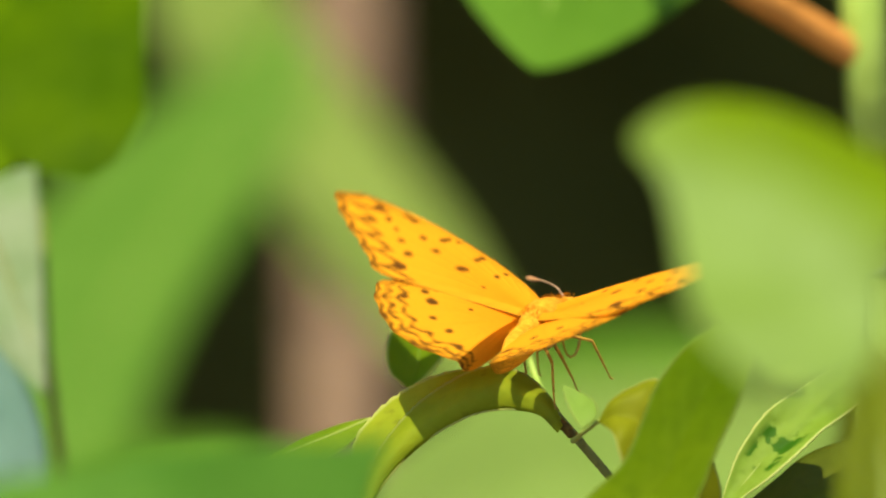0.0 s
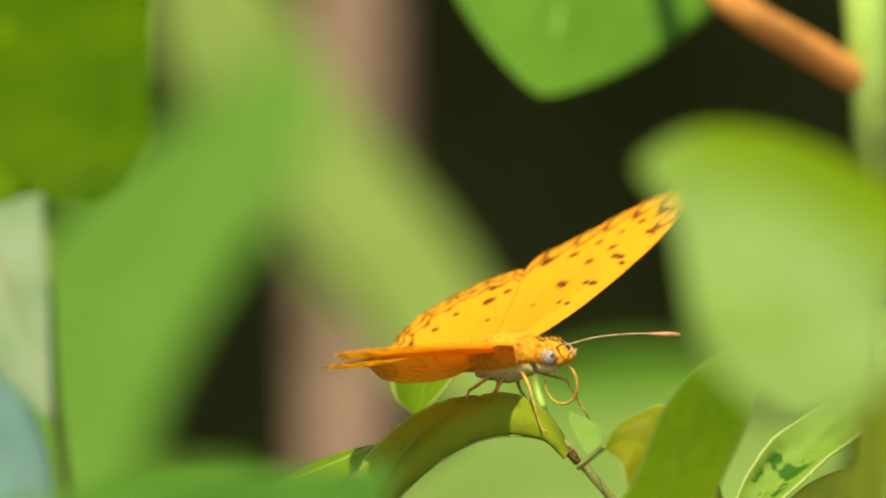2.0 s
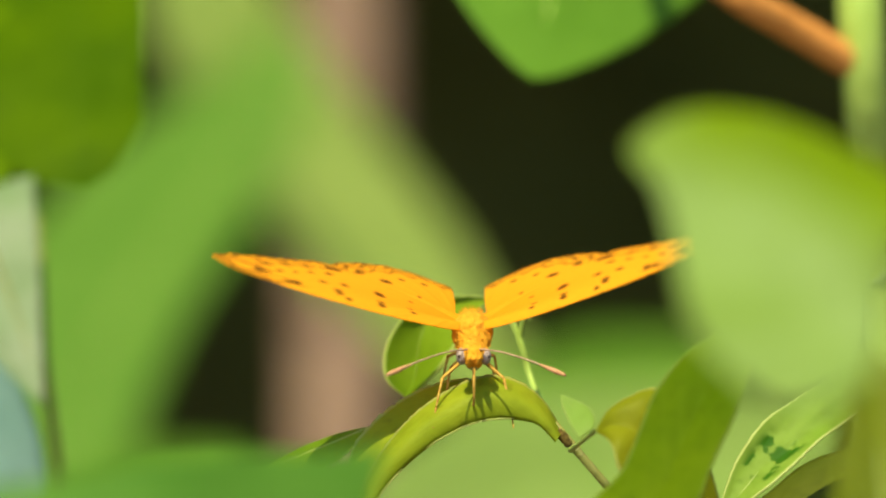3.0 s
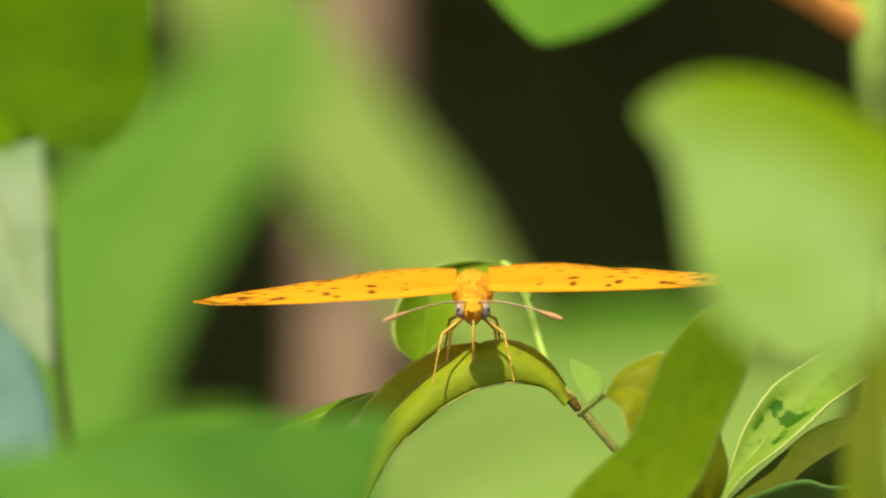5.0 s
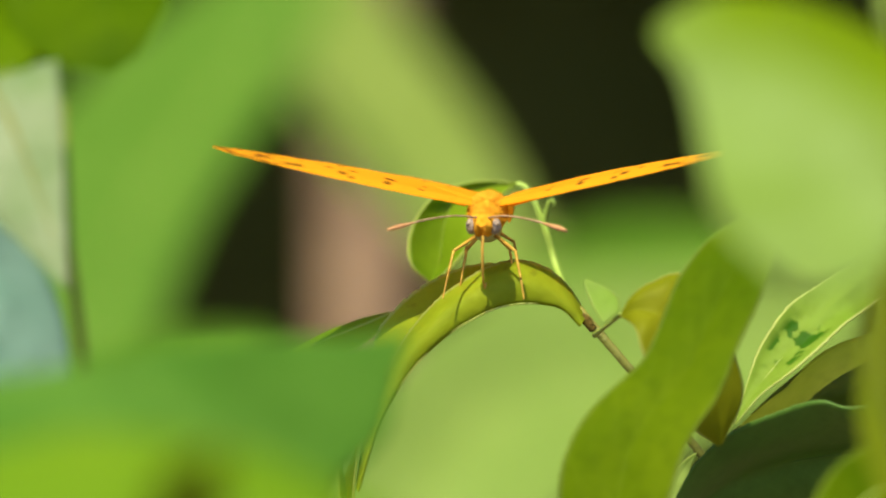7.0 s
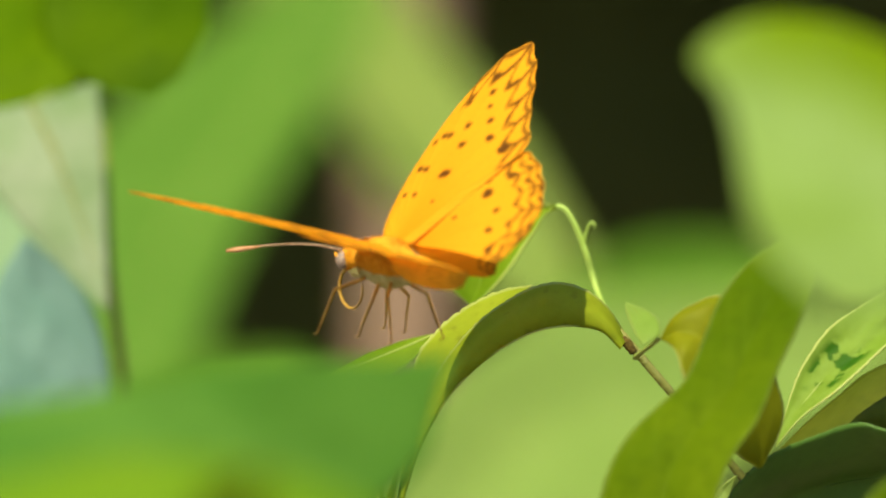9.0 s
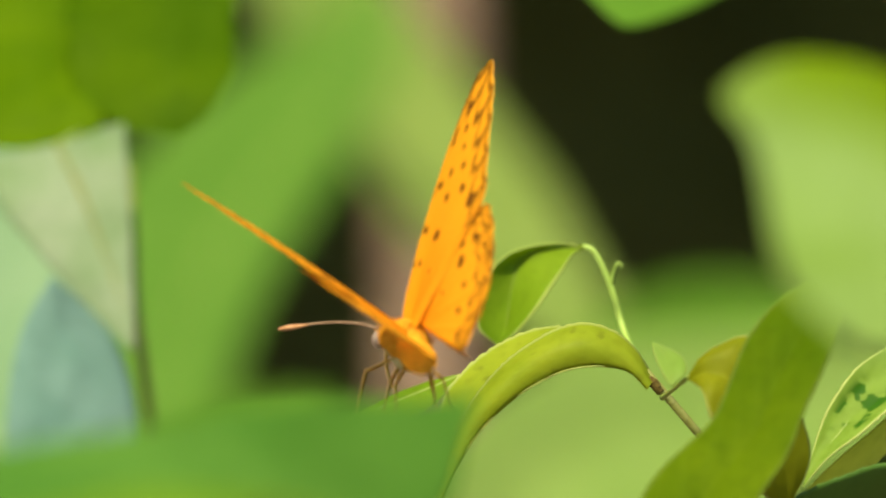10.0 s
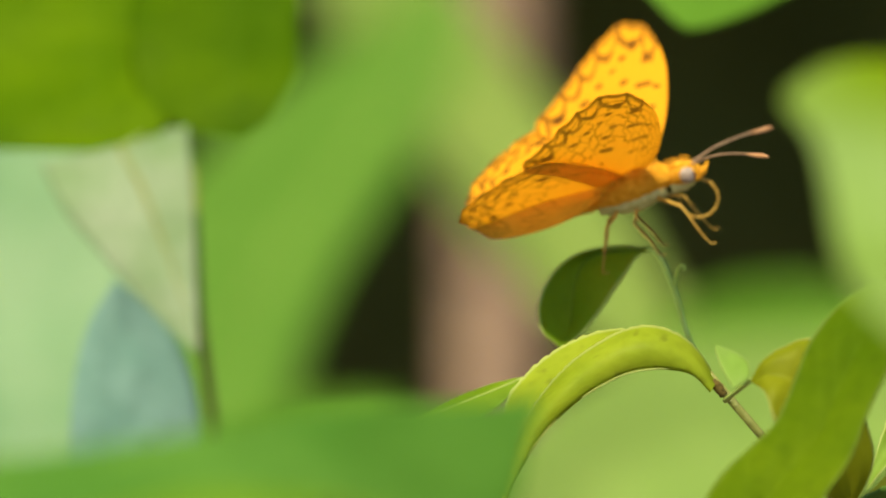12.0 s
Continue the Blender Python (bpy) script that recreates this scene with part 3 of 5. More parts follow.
    leaf(top, [(-0.0052, 0.0120, 0.9934), (-0.0092, 0.0130, 0.9917), (-0.0131, 0.0140, 0.9901), (-0.0170, 0.0150, 0.9883)], (0.1, 0.6, 0.6), 0.0024, 0.0024, HANGING, HANGING, "slim leaf running off behind the arched one", 0.0002, shape=lance, fold_left=20, fold_right=20, seed=19)
    return top


shrub()


# ---- blurred plants before and behind it ----
def front_plant():
    top = thing("broad_leaf_plant", (0.07, -0.15, 0.0), "pale yellow-green broad leaf close to the viewer", "plant")
    leaf(top, [(0.0253, -0.2220, 0.9969), (0.0253, -0.2150, 1.0006), (0.0253, -0.2070, 1.0053), (0.0254, -0.1970, 1.0112), (0.0258, -0.1870, 1.0161), (0.0263, -0.1800, 1.0185)], (-1, 0, 0.06), 0.0098, 0.0122, FRONT, FRONT, "pale yellow-green broad leaf", 0.0003, shape=lambda a: (min(1, 0.4 + a * 0.8) + 0.05 * math.sin(a * 9)) * min(1, a * 7) ** 0.5 * min(1, max(0, 1 - a) * 5) ** 0.5, fold_left=6, fold_right=-9, wave=0.08, waves=2.2, seed=21)
    leaf(top, [(0.0374, -0.1500, 0.9768), (0.0377, -0.1400, 0.9846), (0.0373, -0.1350, 0.9918), (0.0369, -0.1300, 1.0010)], (-1, 0, 0.1), 0.0046, 0.006, YOLK, STALK, "yellow-green leaf", 0.0003, shape=ovate, seed=23)
    leaf(top, [(0.0320, -0.0900, 0.9722), (0.0364, -0.0800, 0.9773), (0.0410, -0.0700, 0.9800), (0.0466, -0.0600, 0.9817)], (-0.4, 0.6, 0.6), 0.004, 0.005, OLIVE, STALK, "dull olive leaf low in front", 0.0003, shape=ovate, seed=24)
    grown("stem", tube([(0.07, -0.15, 0.0), (0.07, -0.15, 0.6), (0.0353, -0.2000, 0.9708), (0.0286, -0.2200, 0.9857), (0.0253, -0.2220, 0.9969)], [0.003, 0.003, 0.0013, 0.0005, 0.0004], 40, 8), STALK, top)
    grown("stem", tube([(0.0353, -0.2000, 0.9708), (0.0374, -0.1500, 0.9768)], [0.0014, 0.0006], 8, 8), STALK, top)
    grown("stem", tube([(0.0353, -0.2000, 0.9708), (0.0316, -0.1200, 0.9692), (0.0320, -0.0900, 0.9722)], [0.0014, 0.001, 0.0006], 10, 8), STALK, top)


def low_plant():
    top = thing("low_leaf_plant", (-0.03, -0.2, 0.0), "broad green leaf low in front of the shrub", "plant")
    leaf(top, [(-0.0497, -0.2000, 0.9840), (-0.0328, -0.1920, 0.9850), (-0.0194, -0.1800, 0.9866), (-0.0098, -0.1650, 0.9893), (-0.0021, -0.1500, 0.9936)], (0, -0.8, -0.5), 0.010, 0.0075, GRASSY, GRASSY, "broad mid-green leaf", 0.0002, fold_left=4, fold_right=-4, shape=lambda a: broad(min(1, 0.1 + a * 0.92)) * min(1, (1 - a) * 3.4 + 0.3), seed=25)
    leaf(top, [(-0.0447, -0.2600, 0.9789), (-0.0259, -0.2500, 0.9811), (-0.0125, -0.2400, 0.9823), (-0.0017, -0.2350, 0.9795)], (0, -0.8, -0.5), 0.012, 0.012, SOFT, SOFT, "lighter green leaf below", 0.0002, shape=broad, seed=27)
    leaf(top, [(-0.0184, -0.2700, 0.9793), (-0.0171, -0.2750, 0.9823), (-0.0157, -0.2800, 0.9850), (-0.0140, -0.2850, 0.9873)], (-0.8, 0.1, 0.5), 0.0022, 0.0024, YOLK, YOLK, "small yellowish olive leaf", 0.0001, shape=lance, seed=28)
    grown("petiole", tube([(-0.0486, -0.2500, 0.9758), (-0.0250, -0.2700, 0.9720), (-0.0184, -0.2700, 0.9793)], [0.0009, 0.0007, 0.0005], 14, 8), STALK, top)
    grown("stem", tube([(-0.03, -0.2, 0.0), (-0.05, -0.2, 0.5), (-0.0536, -0.2200, 0.9697), (-0.0529, -0.2100, 0.9794), (-0.0496, -0.2000, 0.9840)], [0.003, 0.003, 0.0016, 0.001, 0.0007], 40, 8), STALK, top)
    grown("stem", tube([(-0.0536, -0.2200, 0.9697), (-0.0486, -0.2500, 0.9758), (-0.0447, -0.2600, 0.9789)], [0.0016, 0.001, 0.0008], 12, 8), STALK, top)


def side_plant():
    top = thing("tall_leaf_plant", (-0.11, 0.16, 0.0), "tall plant with lime-green and silvery leaves", "plant")
    lime = [[(-0.0575, 0.1900, 1.0736), (-0.0566, 0.1700, 1.0574), (-0.0557, 0.1500, 1.0419), (-0.0552, 0.1400, 1.0304), (-0.0549, 0.1330, 1.0232), (-0.0549, 0.1300, 1.0181)],
            [(-0.0403, 0.1860, 1.0733), (-0.0397, 0.1660, 1.0572), (-0.0392, 0.1470, 1.0417), (-0.0390, 0.1380, 1.0323), (-0.0386, 0.1320, 1.0251), (-0.0379, 0.1290, 1.0195)]]
    grown("leaf", blade(lime[0], ((1, 0, 0), (1, 0, 0.1)), 0.0100, 0.0230, fold_left=-4, fold_right=-4, wave=0.05, waves=3, seed=29, columns=16, teeth=0.06, shape=lambda a: min(1, a * 6) ** 0.5 * min(1, max(0, 1 - a) * 16) ** 0.3, shape_right=lambda a: min(1, a * 6) ** 0.5 * min(1, max(0, 1 - a) * 22) ** 0.3), LIME, top, "large lime-green leaf with the light in it")
    grown("leaf", blade(lime[1], ((1, 0, 0), (1, 0, 0.1)), 0.0072, 0.0120, fold_left=-3, fold_right=-3, wave=0.06, waves=4, seed=30, columns=12, teeth=0.08, shape=lambda a: min(1, a * 6) ** 0.5 * min(1, max(0, 1 - a) * 9) ** 0.5), SHADY, top, "dimmer part of the lime-green leaf, its shade put into the colour")
    folded(top, [(-0.0602, 0.1220, 1.0164), (-0.0571, 0.1180, 1.0111), (-0.0525, 0.1150, 1.0057), (-0.0477, 0.1130, 1.0007), (-0.0421, 0.1100, 0.9954)], [(-0.0513, 0.1230, 1.0185), (-0.0486, 0.1190, 1.0137), (-0.0461, 0.1160, 1.0079), (-0.0439, 0.1130, 1.0019), (-0.0420, 0.1100, 0.9953)], [(-0.0435, 0.1220, 1.0209), (-0.0429, 0.1180, 1.0143), (-0.0425, 0.1150, 1.0079), (-0.0422, 0.1130, 1.0019), (-0.0419, 0.1100, 0.9952)],
           (0, -0.0004, 0), (0, -0.0004, 0), SILVER, "silvery underside of a hanging leaf", 0.0004, vein_material=STEM, rows=40, columns=8, seed=31)
    folded(top, [(-0.0507, 0.1020, 1.0034), (-0.05335, 0.1000, 0.99882), (-0.05471, 0.0980, 0.99389), (-0.05521, 0.0960, 0.98774), (-0.05508, 0.0940, 0.97793)], [(-0.0506, 0.1020, 1.0035), (-0.0498, 0.1010, 0.9982), (-0.04896, 0.0990, 0.99264), (-0.04824, 0.0970, 0.98649), (-0.04776, 0.0950, 0.97791)], [(-0.0505, 0.1020, 1.0034), (-0.0469, 0.1040, 1.0001), (-0.0435, 0.1040, 0.9957), (-0.0414, 0.1020, 0.9889), (-0.04051, 0.0980, 0.97783)],
           (0, -0.0003, 0), (0, -0.0003, 0), SLATE, "leaf with blue-grey shade put into its colour", 0.00015, rows=40, columns=9, seed=33)
    leaf(top, [(-0.0881, 0.3200, 1.0509), (-0.0827, 0.3100, 1.0275), (-0.0790, 0.3000, 1.0031), (-0.0760, 0.2900, 0.9813), (-0.0716, 0.2800, 0.9615)], (1, 0.05, -0.1), 0.027, 0.027, MINT, STALK, "pale mint-green leaf", 0.0003, shape=broad, seed=35)
    grown("stem", tube([(-0.11, 0.16, 0.0), (-0.07, 0.15, 0.6), (-0.045, 0.15, 0.84), (-0.0385, 0.15, 0.92), (-0.0388, 0.1500, 0.9569), (-0.0405, 0.1300, 0.9834), (-0.0420, 0.1220, 0.9950), (-0.0427, 0.1240, 1.0039), (-0.0434, 0.1300, 1.0135), (-0.0443, 0.1400, 1.0214), (-0.0463, 0.1700, 1.0361), (-0.0484, 0.2000, 1.0578)], [0.004, 0.003, 0.0018, 0.0012, 0.0009, 0.0007, 0.0006, 0.0006, 0.0006, 0.0005, 0.0006, 0.0006], 80, 8), STEM, top, "thin olive stem")
    grown("petiole", tube([(-0.0443, 0.1400, 1.0214), (-0.0478, 0.1340, 1.0207), (-0.0513, 0.1230, 1.0185)], [0.0002, 0.0002, 0.0002], 14, 8), STALK, top)
    grown("petiole", tube([(-0.0389, 0.1500, 0.9583), (-0.0445, 0.1200, 0.9672), (-0.04776, 0.0950, 0.97791)], [0.0005, 0.0004, 0.0004], 14, 8), STALK, top)
    grown("petiole", tube([(-0.0484, 0.2000, 1.0577), (-0.0805, 0.2800, 1.0714), (-0.0881, 0.3200, 1.0509)], [0.0006, 0.0007, 0.0007], 14, 8), STALK, top)


def high_plant():
    top = thing("overhanging_plant", (0.07, 0.18, 0.0), "tall plant with a rust-coloured side shoot", "plant")
    grown("stem", tube([(0.07, 0.18, 0.0), (0.072, 0.17, 0.6), (0.0526, 0.1300, 0.9898), (0.0506, 0.1200, 1.0216), (0.0483, 0.1200, 1.0500), (0.0458, 0.1300, 1.0768)], [0.004, 0.0038, 0.0034, 0.0034, 0.0031, 0.0026], 60, 10), TWIG, top, "pale green upright stem")
    grown("twig", tube([(0.0511, 0.1200, 1.0092), (0.0481, 0.0700, 1.0084), (0.0449, 0.0300, 1.0078), (0.0420, 0.0220, 1.0075)], [0.0008, 0.0006, 0.0005, 0.0004], 14, 8), SILVER, top, "short pale side twig")
    grown("shoot", tube([(0.0498, 0.1200, 1.0326), (0.0413, 0.1150, 1.0372), (0.0323, 0.1100, 1.0426), (0.0247, 0.1300, 1.0538), (0.0217, 0.1700, 1.0721)], [0.0019, 0.0018, 0.0016, 0.0014, 0.001], 30, 9), RUST, top, "rust-orange side shoot")
    leaf(top, [(0.0217, 0.1700, 1.0721), (0.0193, 0.1650, 1.0611), (0.0168, 0.1550, 1.0506), (0.0146, 0.1450, 1.0403), (0.0126, 0.1350, 1.0321)], (0.95, 0, -0.15), 0.0335, 0.0345, DEEP, STALK, "deep green leaf with a pointed tip", 0.0003, shape=lambda a: min(1, (a * 5) ** 0.5) * max(0.0, 1 - a) ** 0.75, fold_left=-6, fold_right=6, teeth=0.05, rows=60, seed=37)


def far_plants():
    trunk = thing("tree_trunk", (-0.04, 1.7, 0.0), "brown tree trunk in the half shade", "tree")
    bark = grown("trunk", tube([(-0.04, 1.7, 0.0), (-0.034, 1.7, 0.5), (-0.0247, 1.7000, 0.9692), (-0.0239, 1.7000, 1.0414), (-0.0247, 1.7000, 1.1188), (-0.03, 1.7, 1.6), (-0.05, 1.73, 2.3)], [0.023, 0.017, 0.0142, 0.0135, 0.0128, 0.012, 0.011], 90, 14, 0.12), BARK, trunk, "smooth brown bark")
    grown("knot", tube([(-0.0341, 1.6920, 1.0190), (-0.0315, 1.6880, 1.0181), (-0.0284, 1.6900, 1.0173)], [0.003, 0.005, 0.003], 8, 8, 0.3), BARK, bark)
    top = thing("strap_leaf_plant", (-0.02, 0.85, 0.0), "plant with long hanging strap leaves", "plant")
    leaf(top, [(-0.0274, 0.9800, 1.0736), (-0.0320, 0.9650, 1.0572), (-0.0408, 0.9500, 1.0422), (-0.0516, 0.9300, 1.0269), (-0.0619, 0.9100, 1.0113), (-0.0702, 0.8900, 0.9943), (-0.0757, 0.8700, 0.9760), (-0.0787, 0.8600, 0.9556)], (-0.6, 0.66, 0.45), 0.030, 0.012, HAZY, STALK, "long mid-green strap leaf", 0.0004, shape=lambda a: min(1.0, (a * 5) ** 0.5) * (0.75 + 0.75 * a), fold_left=3, fold_right=3, seed=41)
    leaf(top, [(-0.0578, 1.0500, 1.0981), (-0.0436, 1.0450, 1.0750), (-0.0302, 1.0400, 1.0558), (-0.0175, 1.0350, 1.0392), (-0.0049, 1.0300, 1.0228), (0.0064, 1.0250, 1.0077), (0.0189, 1.0200, 0.9926), (0.0332, 1.0150, 0.9752)], (0.53, 0.66, 0.6), 0.0168, 0.0215, STRAW, STALK, "long straw-green strap leaf", 0.0004, shape=broad, fold_left=0, fold_right=0, seed=43)
    leaf(top, [(-0.0225, 0.6600, 0.9258), (-0.0085, 0.6800, 0.9513), (0.0100, 0.7100, 0.9710), (0.0290, 0.7300, 0.9780), (0.0529, 0.7500, 0.9831), (0.0843, 0.7800, 0.9892)], (-0.6, 0.3, 0.8), 0.0185, 0.024, PALE, STALK, "broad pale green leaf behind the shrub", 0.0004, shape=broad, seed=45)
    leaf(top, [(0.0136, 0.9000, 0.9580), (0.0279, 0.9200, 0.9788), (0.0426, 0.9400, 0.9917), (0.0673, 0.9600, 1.0013)], (-0.3, 0.5, 0.8), 0.0185, 0.015, DEEP, STALK, "dark green leaf in the background", 0.0004, shape=ovate, seed=47)
    leaf(top, [(-0.0776, 0.7600, 0.9272), (-0.0656, 0.7800, 0.9523), (-0.0532, 0.8000, 0.9693), (-0.0350, 0.8200, 0.9812)], (-0.6, 0.4, 0.8), 0.017, 0.019, DEEP, STALK, "deep green leaf in the background", 0.0004, shape=ovate, seed=49)
    grown("stem", tube([(-0.02, 0.85, 0.0), (-0.05, 0.85, 0.5), (-0.0415, 0.8600, 0.9077), (-0.1278, 0.9800, 0.9377), (-0.1416, 1.0000, 1.0422), (-0.0846, 1.0000, 1.1276), (-0.0274, 0.9800, 1.0733)], [0.006, 0.005, 0.004, 0.0035, 0.003, 0.0025, 0.002], 80, 8), STALK, top)
    grown("stem", tube([(-0.1416, 1.0000, 1.0422), (-0.1319, 0.9700, 1.1060), (-0.0850, 1.0400, 1.1040), (-0.0575, 1.0500, 1.0978)], [0.003, 0.0025, 0.002, 0.0015], 24, 8), STALK, top)
    grown("stem", tube([(-0.05, 0.85, 0.5), (-0.0252, 0.7000, 0.9011), (-0.0225, 0.6600, 0.9258)], [0.004, 0.003, 0.002], 12, 8), STALK, top)
    grown("stem", tube([(-0.0252, 0.7000, 0.9011), (0.0088, 0.8800, 0.9297), (0.0136, 0.9000, 0.9580)], [0.003, 0.0025, 0.002], 12, 8), STALK, top)
    grown("stem", tube([(-0.0415, 0.8600, 0.9077), (-0.0730, 0.8000, 0.9110), (-0.0776, 0.7600, 0.9272)], [0.003, 0.0025, 0.002], 12, 8), STALK, top)


front_plant()
low_plant()
side_plant()
high_plant()
far_plants()


# ---- the butterfly; its own space: x ahead, y to its left, z up, in metres ----
MM = 0.001
FORE = [(1.6, 0.4), (3.6, 3.2), (5.1, 8.0), (5.8, 14.8), (5.3, 19.6), (4.2, 23.2), (1.9, 25.0), (-0.3, 23.8), (-2.9, 21.2), (-5.2, 18.2), (-7.3, 15.9), (-8.8, 13.4), (-6.0, 7.5), (-2.5, 1.0)]
HIND = [(0.2, 2.0), (-3.0, 8.0), (-6.8, 12.8), (-9.0, 13.6), (-11.3, 12.9), (-13.9, 11.2), (-16.3, 8.8), (-17.4, 5.8), (-16.6, 2.4), (-14.6, -0.4), (-10.5, -1.4), (-6.0, -1.2), (-3.0, 0.2)]
FORE_SPOTS = [(-6.2, 13.0, 0.62), (-3.2, 13.8, 0.5), (-1.4, 15.7, 0.4), (0.2, 17.2, 0.32), (1.4, 18.8, 0.36), (1.2, 14.7, 0.42), (0.1, 12.5, 0.42), (-0.5, 9.1, 0.55), (2.9, 13.3, 0.42), (3.7, 13.1, 0.36), (4.5, 12.3, 0.34), (2.7, 9.2, 0.36), (3.6, 9.1, 0.4), (1.7, 6.3, 0.3), (3.0, 6.0, 0.3), (-1.6, 6.0, 0.26), (2.6, 20.8, 0.45), (3.9, 17.2, 0.4)]
HIND_SPOTS = [(-8.3, 8.2, 0.6), (-6.9, 9.6, 0.42), (-11.2, 6.6, 0.38), (-12.2, 4.4, 0.36), (-14.0, 2.5, 0.42), (-9.6, 10.6, 0.4), (-6.0, 5.0, 0.25)]


def wing(kind, hand):
    """One wing, hinged on the body's line: a thin cambered sheet with its pattern stored on its points. hand: 1 left, -1 right."""
    outline = FORE if kind == "forewing" else HIND
    spots = FORE_SPOTS if kind == "forewing" else HIND_SPOTS
    root = Vector((-0.5, 1.0, 0)) if kind == "forewing" else Vector((-2.0, 1.0, 0))
    around, out = 170, 64
    line = smooth_line([(u, v, 0) for u, v in outline], around)
    first, last = (0.36, 0.78) if kind == "forewing" else (0.26, 0.745)
    cells = 7
    bm = bmesh.new()
    mark, base, vein = (bm.verts.layers.float.new(k) for k in ("mark", "root", "vein"))
    sheets = []
    for level in (0.5, -0.5):
        rows = []
        for i, p in enumerate(line):
            s = i / (around - 1)
            g = (s - first) / (last - first)
            row = []
            for k in range(1, out + 1):
                r = k / out
                edge = 0.0
                if 0 < g < 1:
                    edge = 0.008 * math.cos(2 * math.pi * cells * g)
                q = root + (p - root) * r * (1 + edge * r ** 6)
                u, v = q.x, q.y
                m = 0.0
                for a, b, size in spots:
                    d = math.hypot((u - a) * 0.8, v - b) / (0.9 * size) + 0.45 * noise.noise(Vector((u * 1.6, v * 1.6, a)))
                    m = max(m, min(1, max(0, (1.25 - d) * 2.2)))
                if -0.03 < g < 1.03:
                    c = cells * g
                    lobe = abs(math.sin(math.pi * c))
                    wob = 0.012 * noise.noise(Vector((u, v, 5)))
                    soft = lambda d, w: max(0.0, 1 - (d / w) ** 2)
                    wob += 0.008 * noise.noise(Vector((u * 2.3, v * 2.3, 8)))
                    broken = min(1.0, max(0.4, 0.9 + 1.5 * noise.noise(Vector((u * 0.75, v * 0.75, 2)))))
                    fat = 1.0 + 0.5 * noise.noise(Vector((u * 1.1, v * 1.1, 6)))
                    if kind == "forewing":
                        m = max(m, max(broken, 0.55) * soft(abs(r - (0.905 - 0.085 * lobe) - wob), 0.036 * fat))
                        m = max(m, 0.9 * soft(abs(r - (0.985 - 0.02 * lobe)), 0.02))
                        if r > 0.9:
                            m = max(m, soft(min(c % 1, 1 - c % 1), 0.11))
                    else:
                        for middle, deep in ((0.83, 0.05), (0.92, 0.04), (0.985, 0.012)):
                            zig = abs((c % 1) - 0.5) * 2
                            m = max(m, broken * soft(abs(r - middle - deep * (zig - 0.5) - 1.5 * wob), 0.023 * fat))
                        if r > 0.88:
                            m = max(m, 0.8 * soft(min(c % 1, 1 - c % 1), 0.075))
                if kind == "forewing" and 0.36 < s < 0.5:
                    m = max(m, 0.7 * max(0.0, 1 - abs(r - 0.985) / 0.02))
                # shadow along the forewing's trailing margin, painted into the marks
                if kind == "forewing" and s > last:
                    m = max(m, 0.95 * max(0.0, 1 - (1 - r) / 0.05))
                ray = (s * (13 if kind == "forewing" else 11)) % 1
                w = 0.09 / max(0.25, r)
                ridge = max(0.0, 1 - min(ray, 1 - ray) / w) if r > 0.3 else 0.0
                camber = 0.9 * math.sin(math.pi * min(1, r)) * 0.5 + 0.03 * ridge
                z = camber + level * 0.09 + (0.0 if kind == "forewing" else -0.42)
                u2, v2 = u + 0.13 * v, v * 1.08
                if kind == "hindwing":
                    # the inner margin bends down beside the abdomen
                    drop = max(0.0, 1.5 - v)
                    v2, z = v2 + 0.85 * drop, z - 0.7 * drop
                vert = bm.verts.new((u2 * MM, hand * v2 * MM, z * MM))
                if level < 0:
                    net = 0.0
                    drift = 0.03 * noise.noise(Vector((u * 0.5, v * 0.5, 11))) + 0.015 * noise.noise(Vector((u * 1.4, v * 1.4, 12)))
                    column = s * (17 if kind == "forewing" else 15) + 0.35 * noise.noise(Vector((u * 0.6, v * 0.6, 13)))
                    step = 0.02 * (1 if int(column) % 2 else -1)
                    for band in (0.44, 0.57, 0.69, 0.79, 0.88, 0.96):
                        net = max(net, 1 - abs(r - band - drift - step) / 0.016)
                    if r > 0.4:
                        net = max(net, 0.8 - min(column % 1, 1 - column % 1) / (0.075 / r))
                    net *= min(1.0, max(0.0, 0.75 + 1.2 * noise.noise(Vector((u * 0.45, v * 0.45, 14)))))
                    m = max(0.45 * m, 0.65 * max(0.0, net))
                vert[mark], vert[vein] = m, ridge
                vert[base] = max(0.0, 1 - r * 1.7)
                row.append(vert)
            rows.append(row)
        sheets.append(rows)
    for level, rows in enumerate(sheets):
        for i in range(around - 1):
            for k in range(out - 1):
                ring = [rows[i][k], rows[i + 1][k], rows[i + 1][k + 1], rows[i][k + 1]]
                if (level == 0) == (hand > 0):
                    ring = ring[::-1]
                face = bm.faces.new(ring)
                face.smooth, face.material_index = True, level
    a, b = sheets
    for i in range(around - 1):
        bm.faces.new((a[i][-1], a[i + 1][-1], b[i + 1][-1], b[i][-1]))
    return bm


def lump(points, radii, count, sides, hair=0.0, seed=0.0):
    """A furry rounded body piece along a line."""
    bm = tube(points, radii, count, sides)
    for v in bm.verts:
        v.co += Vector((noise.noise(v.co * 2500), noise.noise(v.co * 2500 + Vector((7, 0, seed))), noise.noise(v.co * 2500 + Vector((0, 9, 0))))) * hair
    return bm


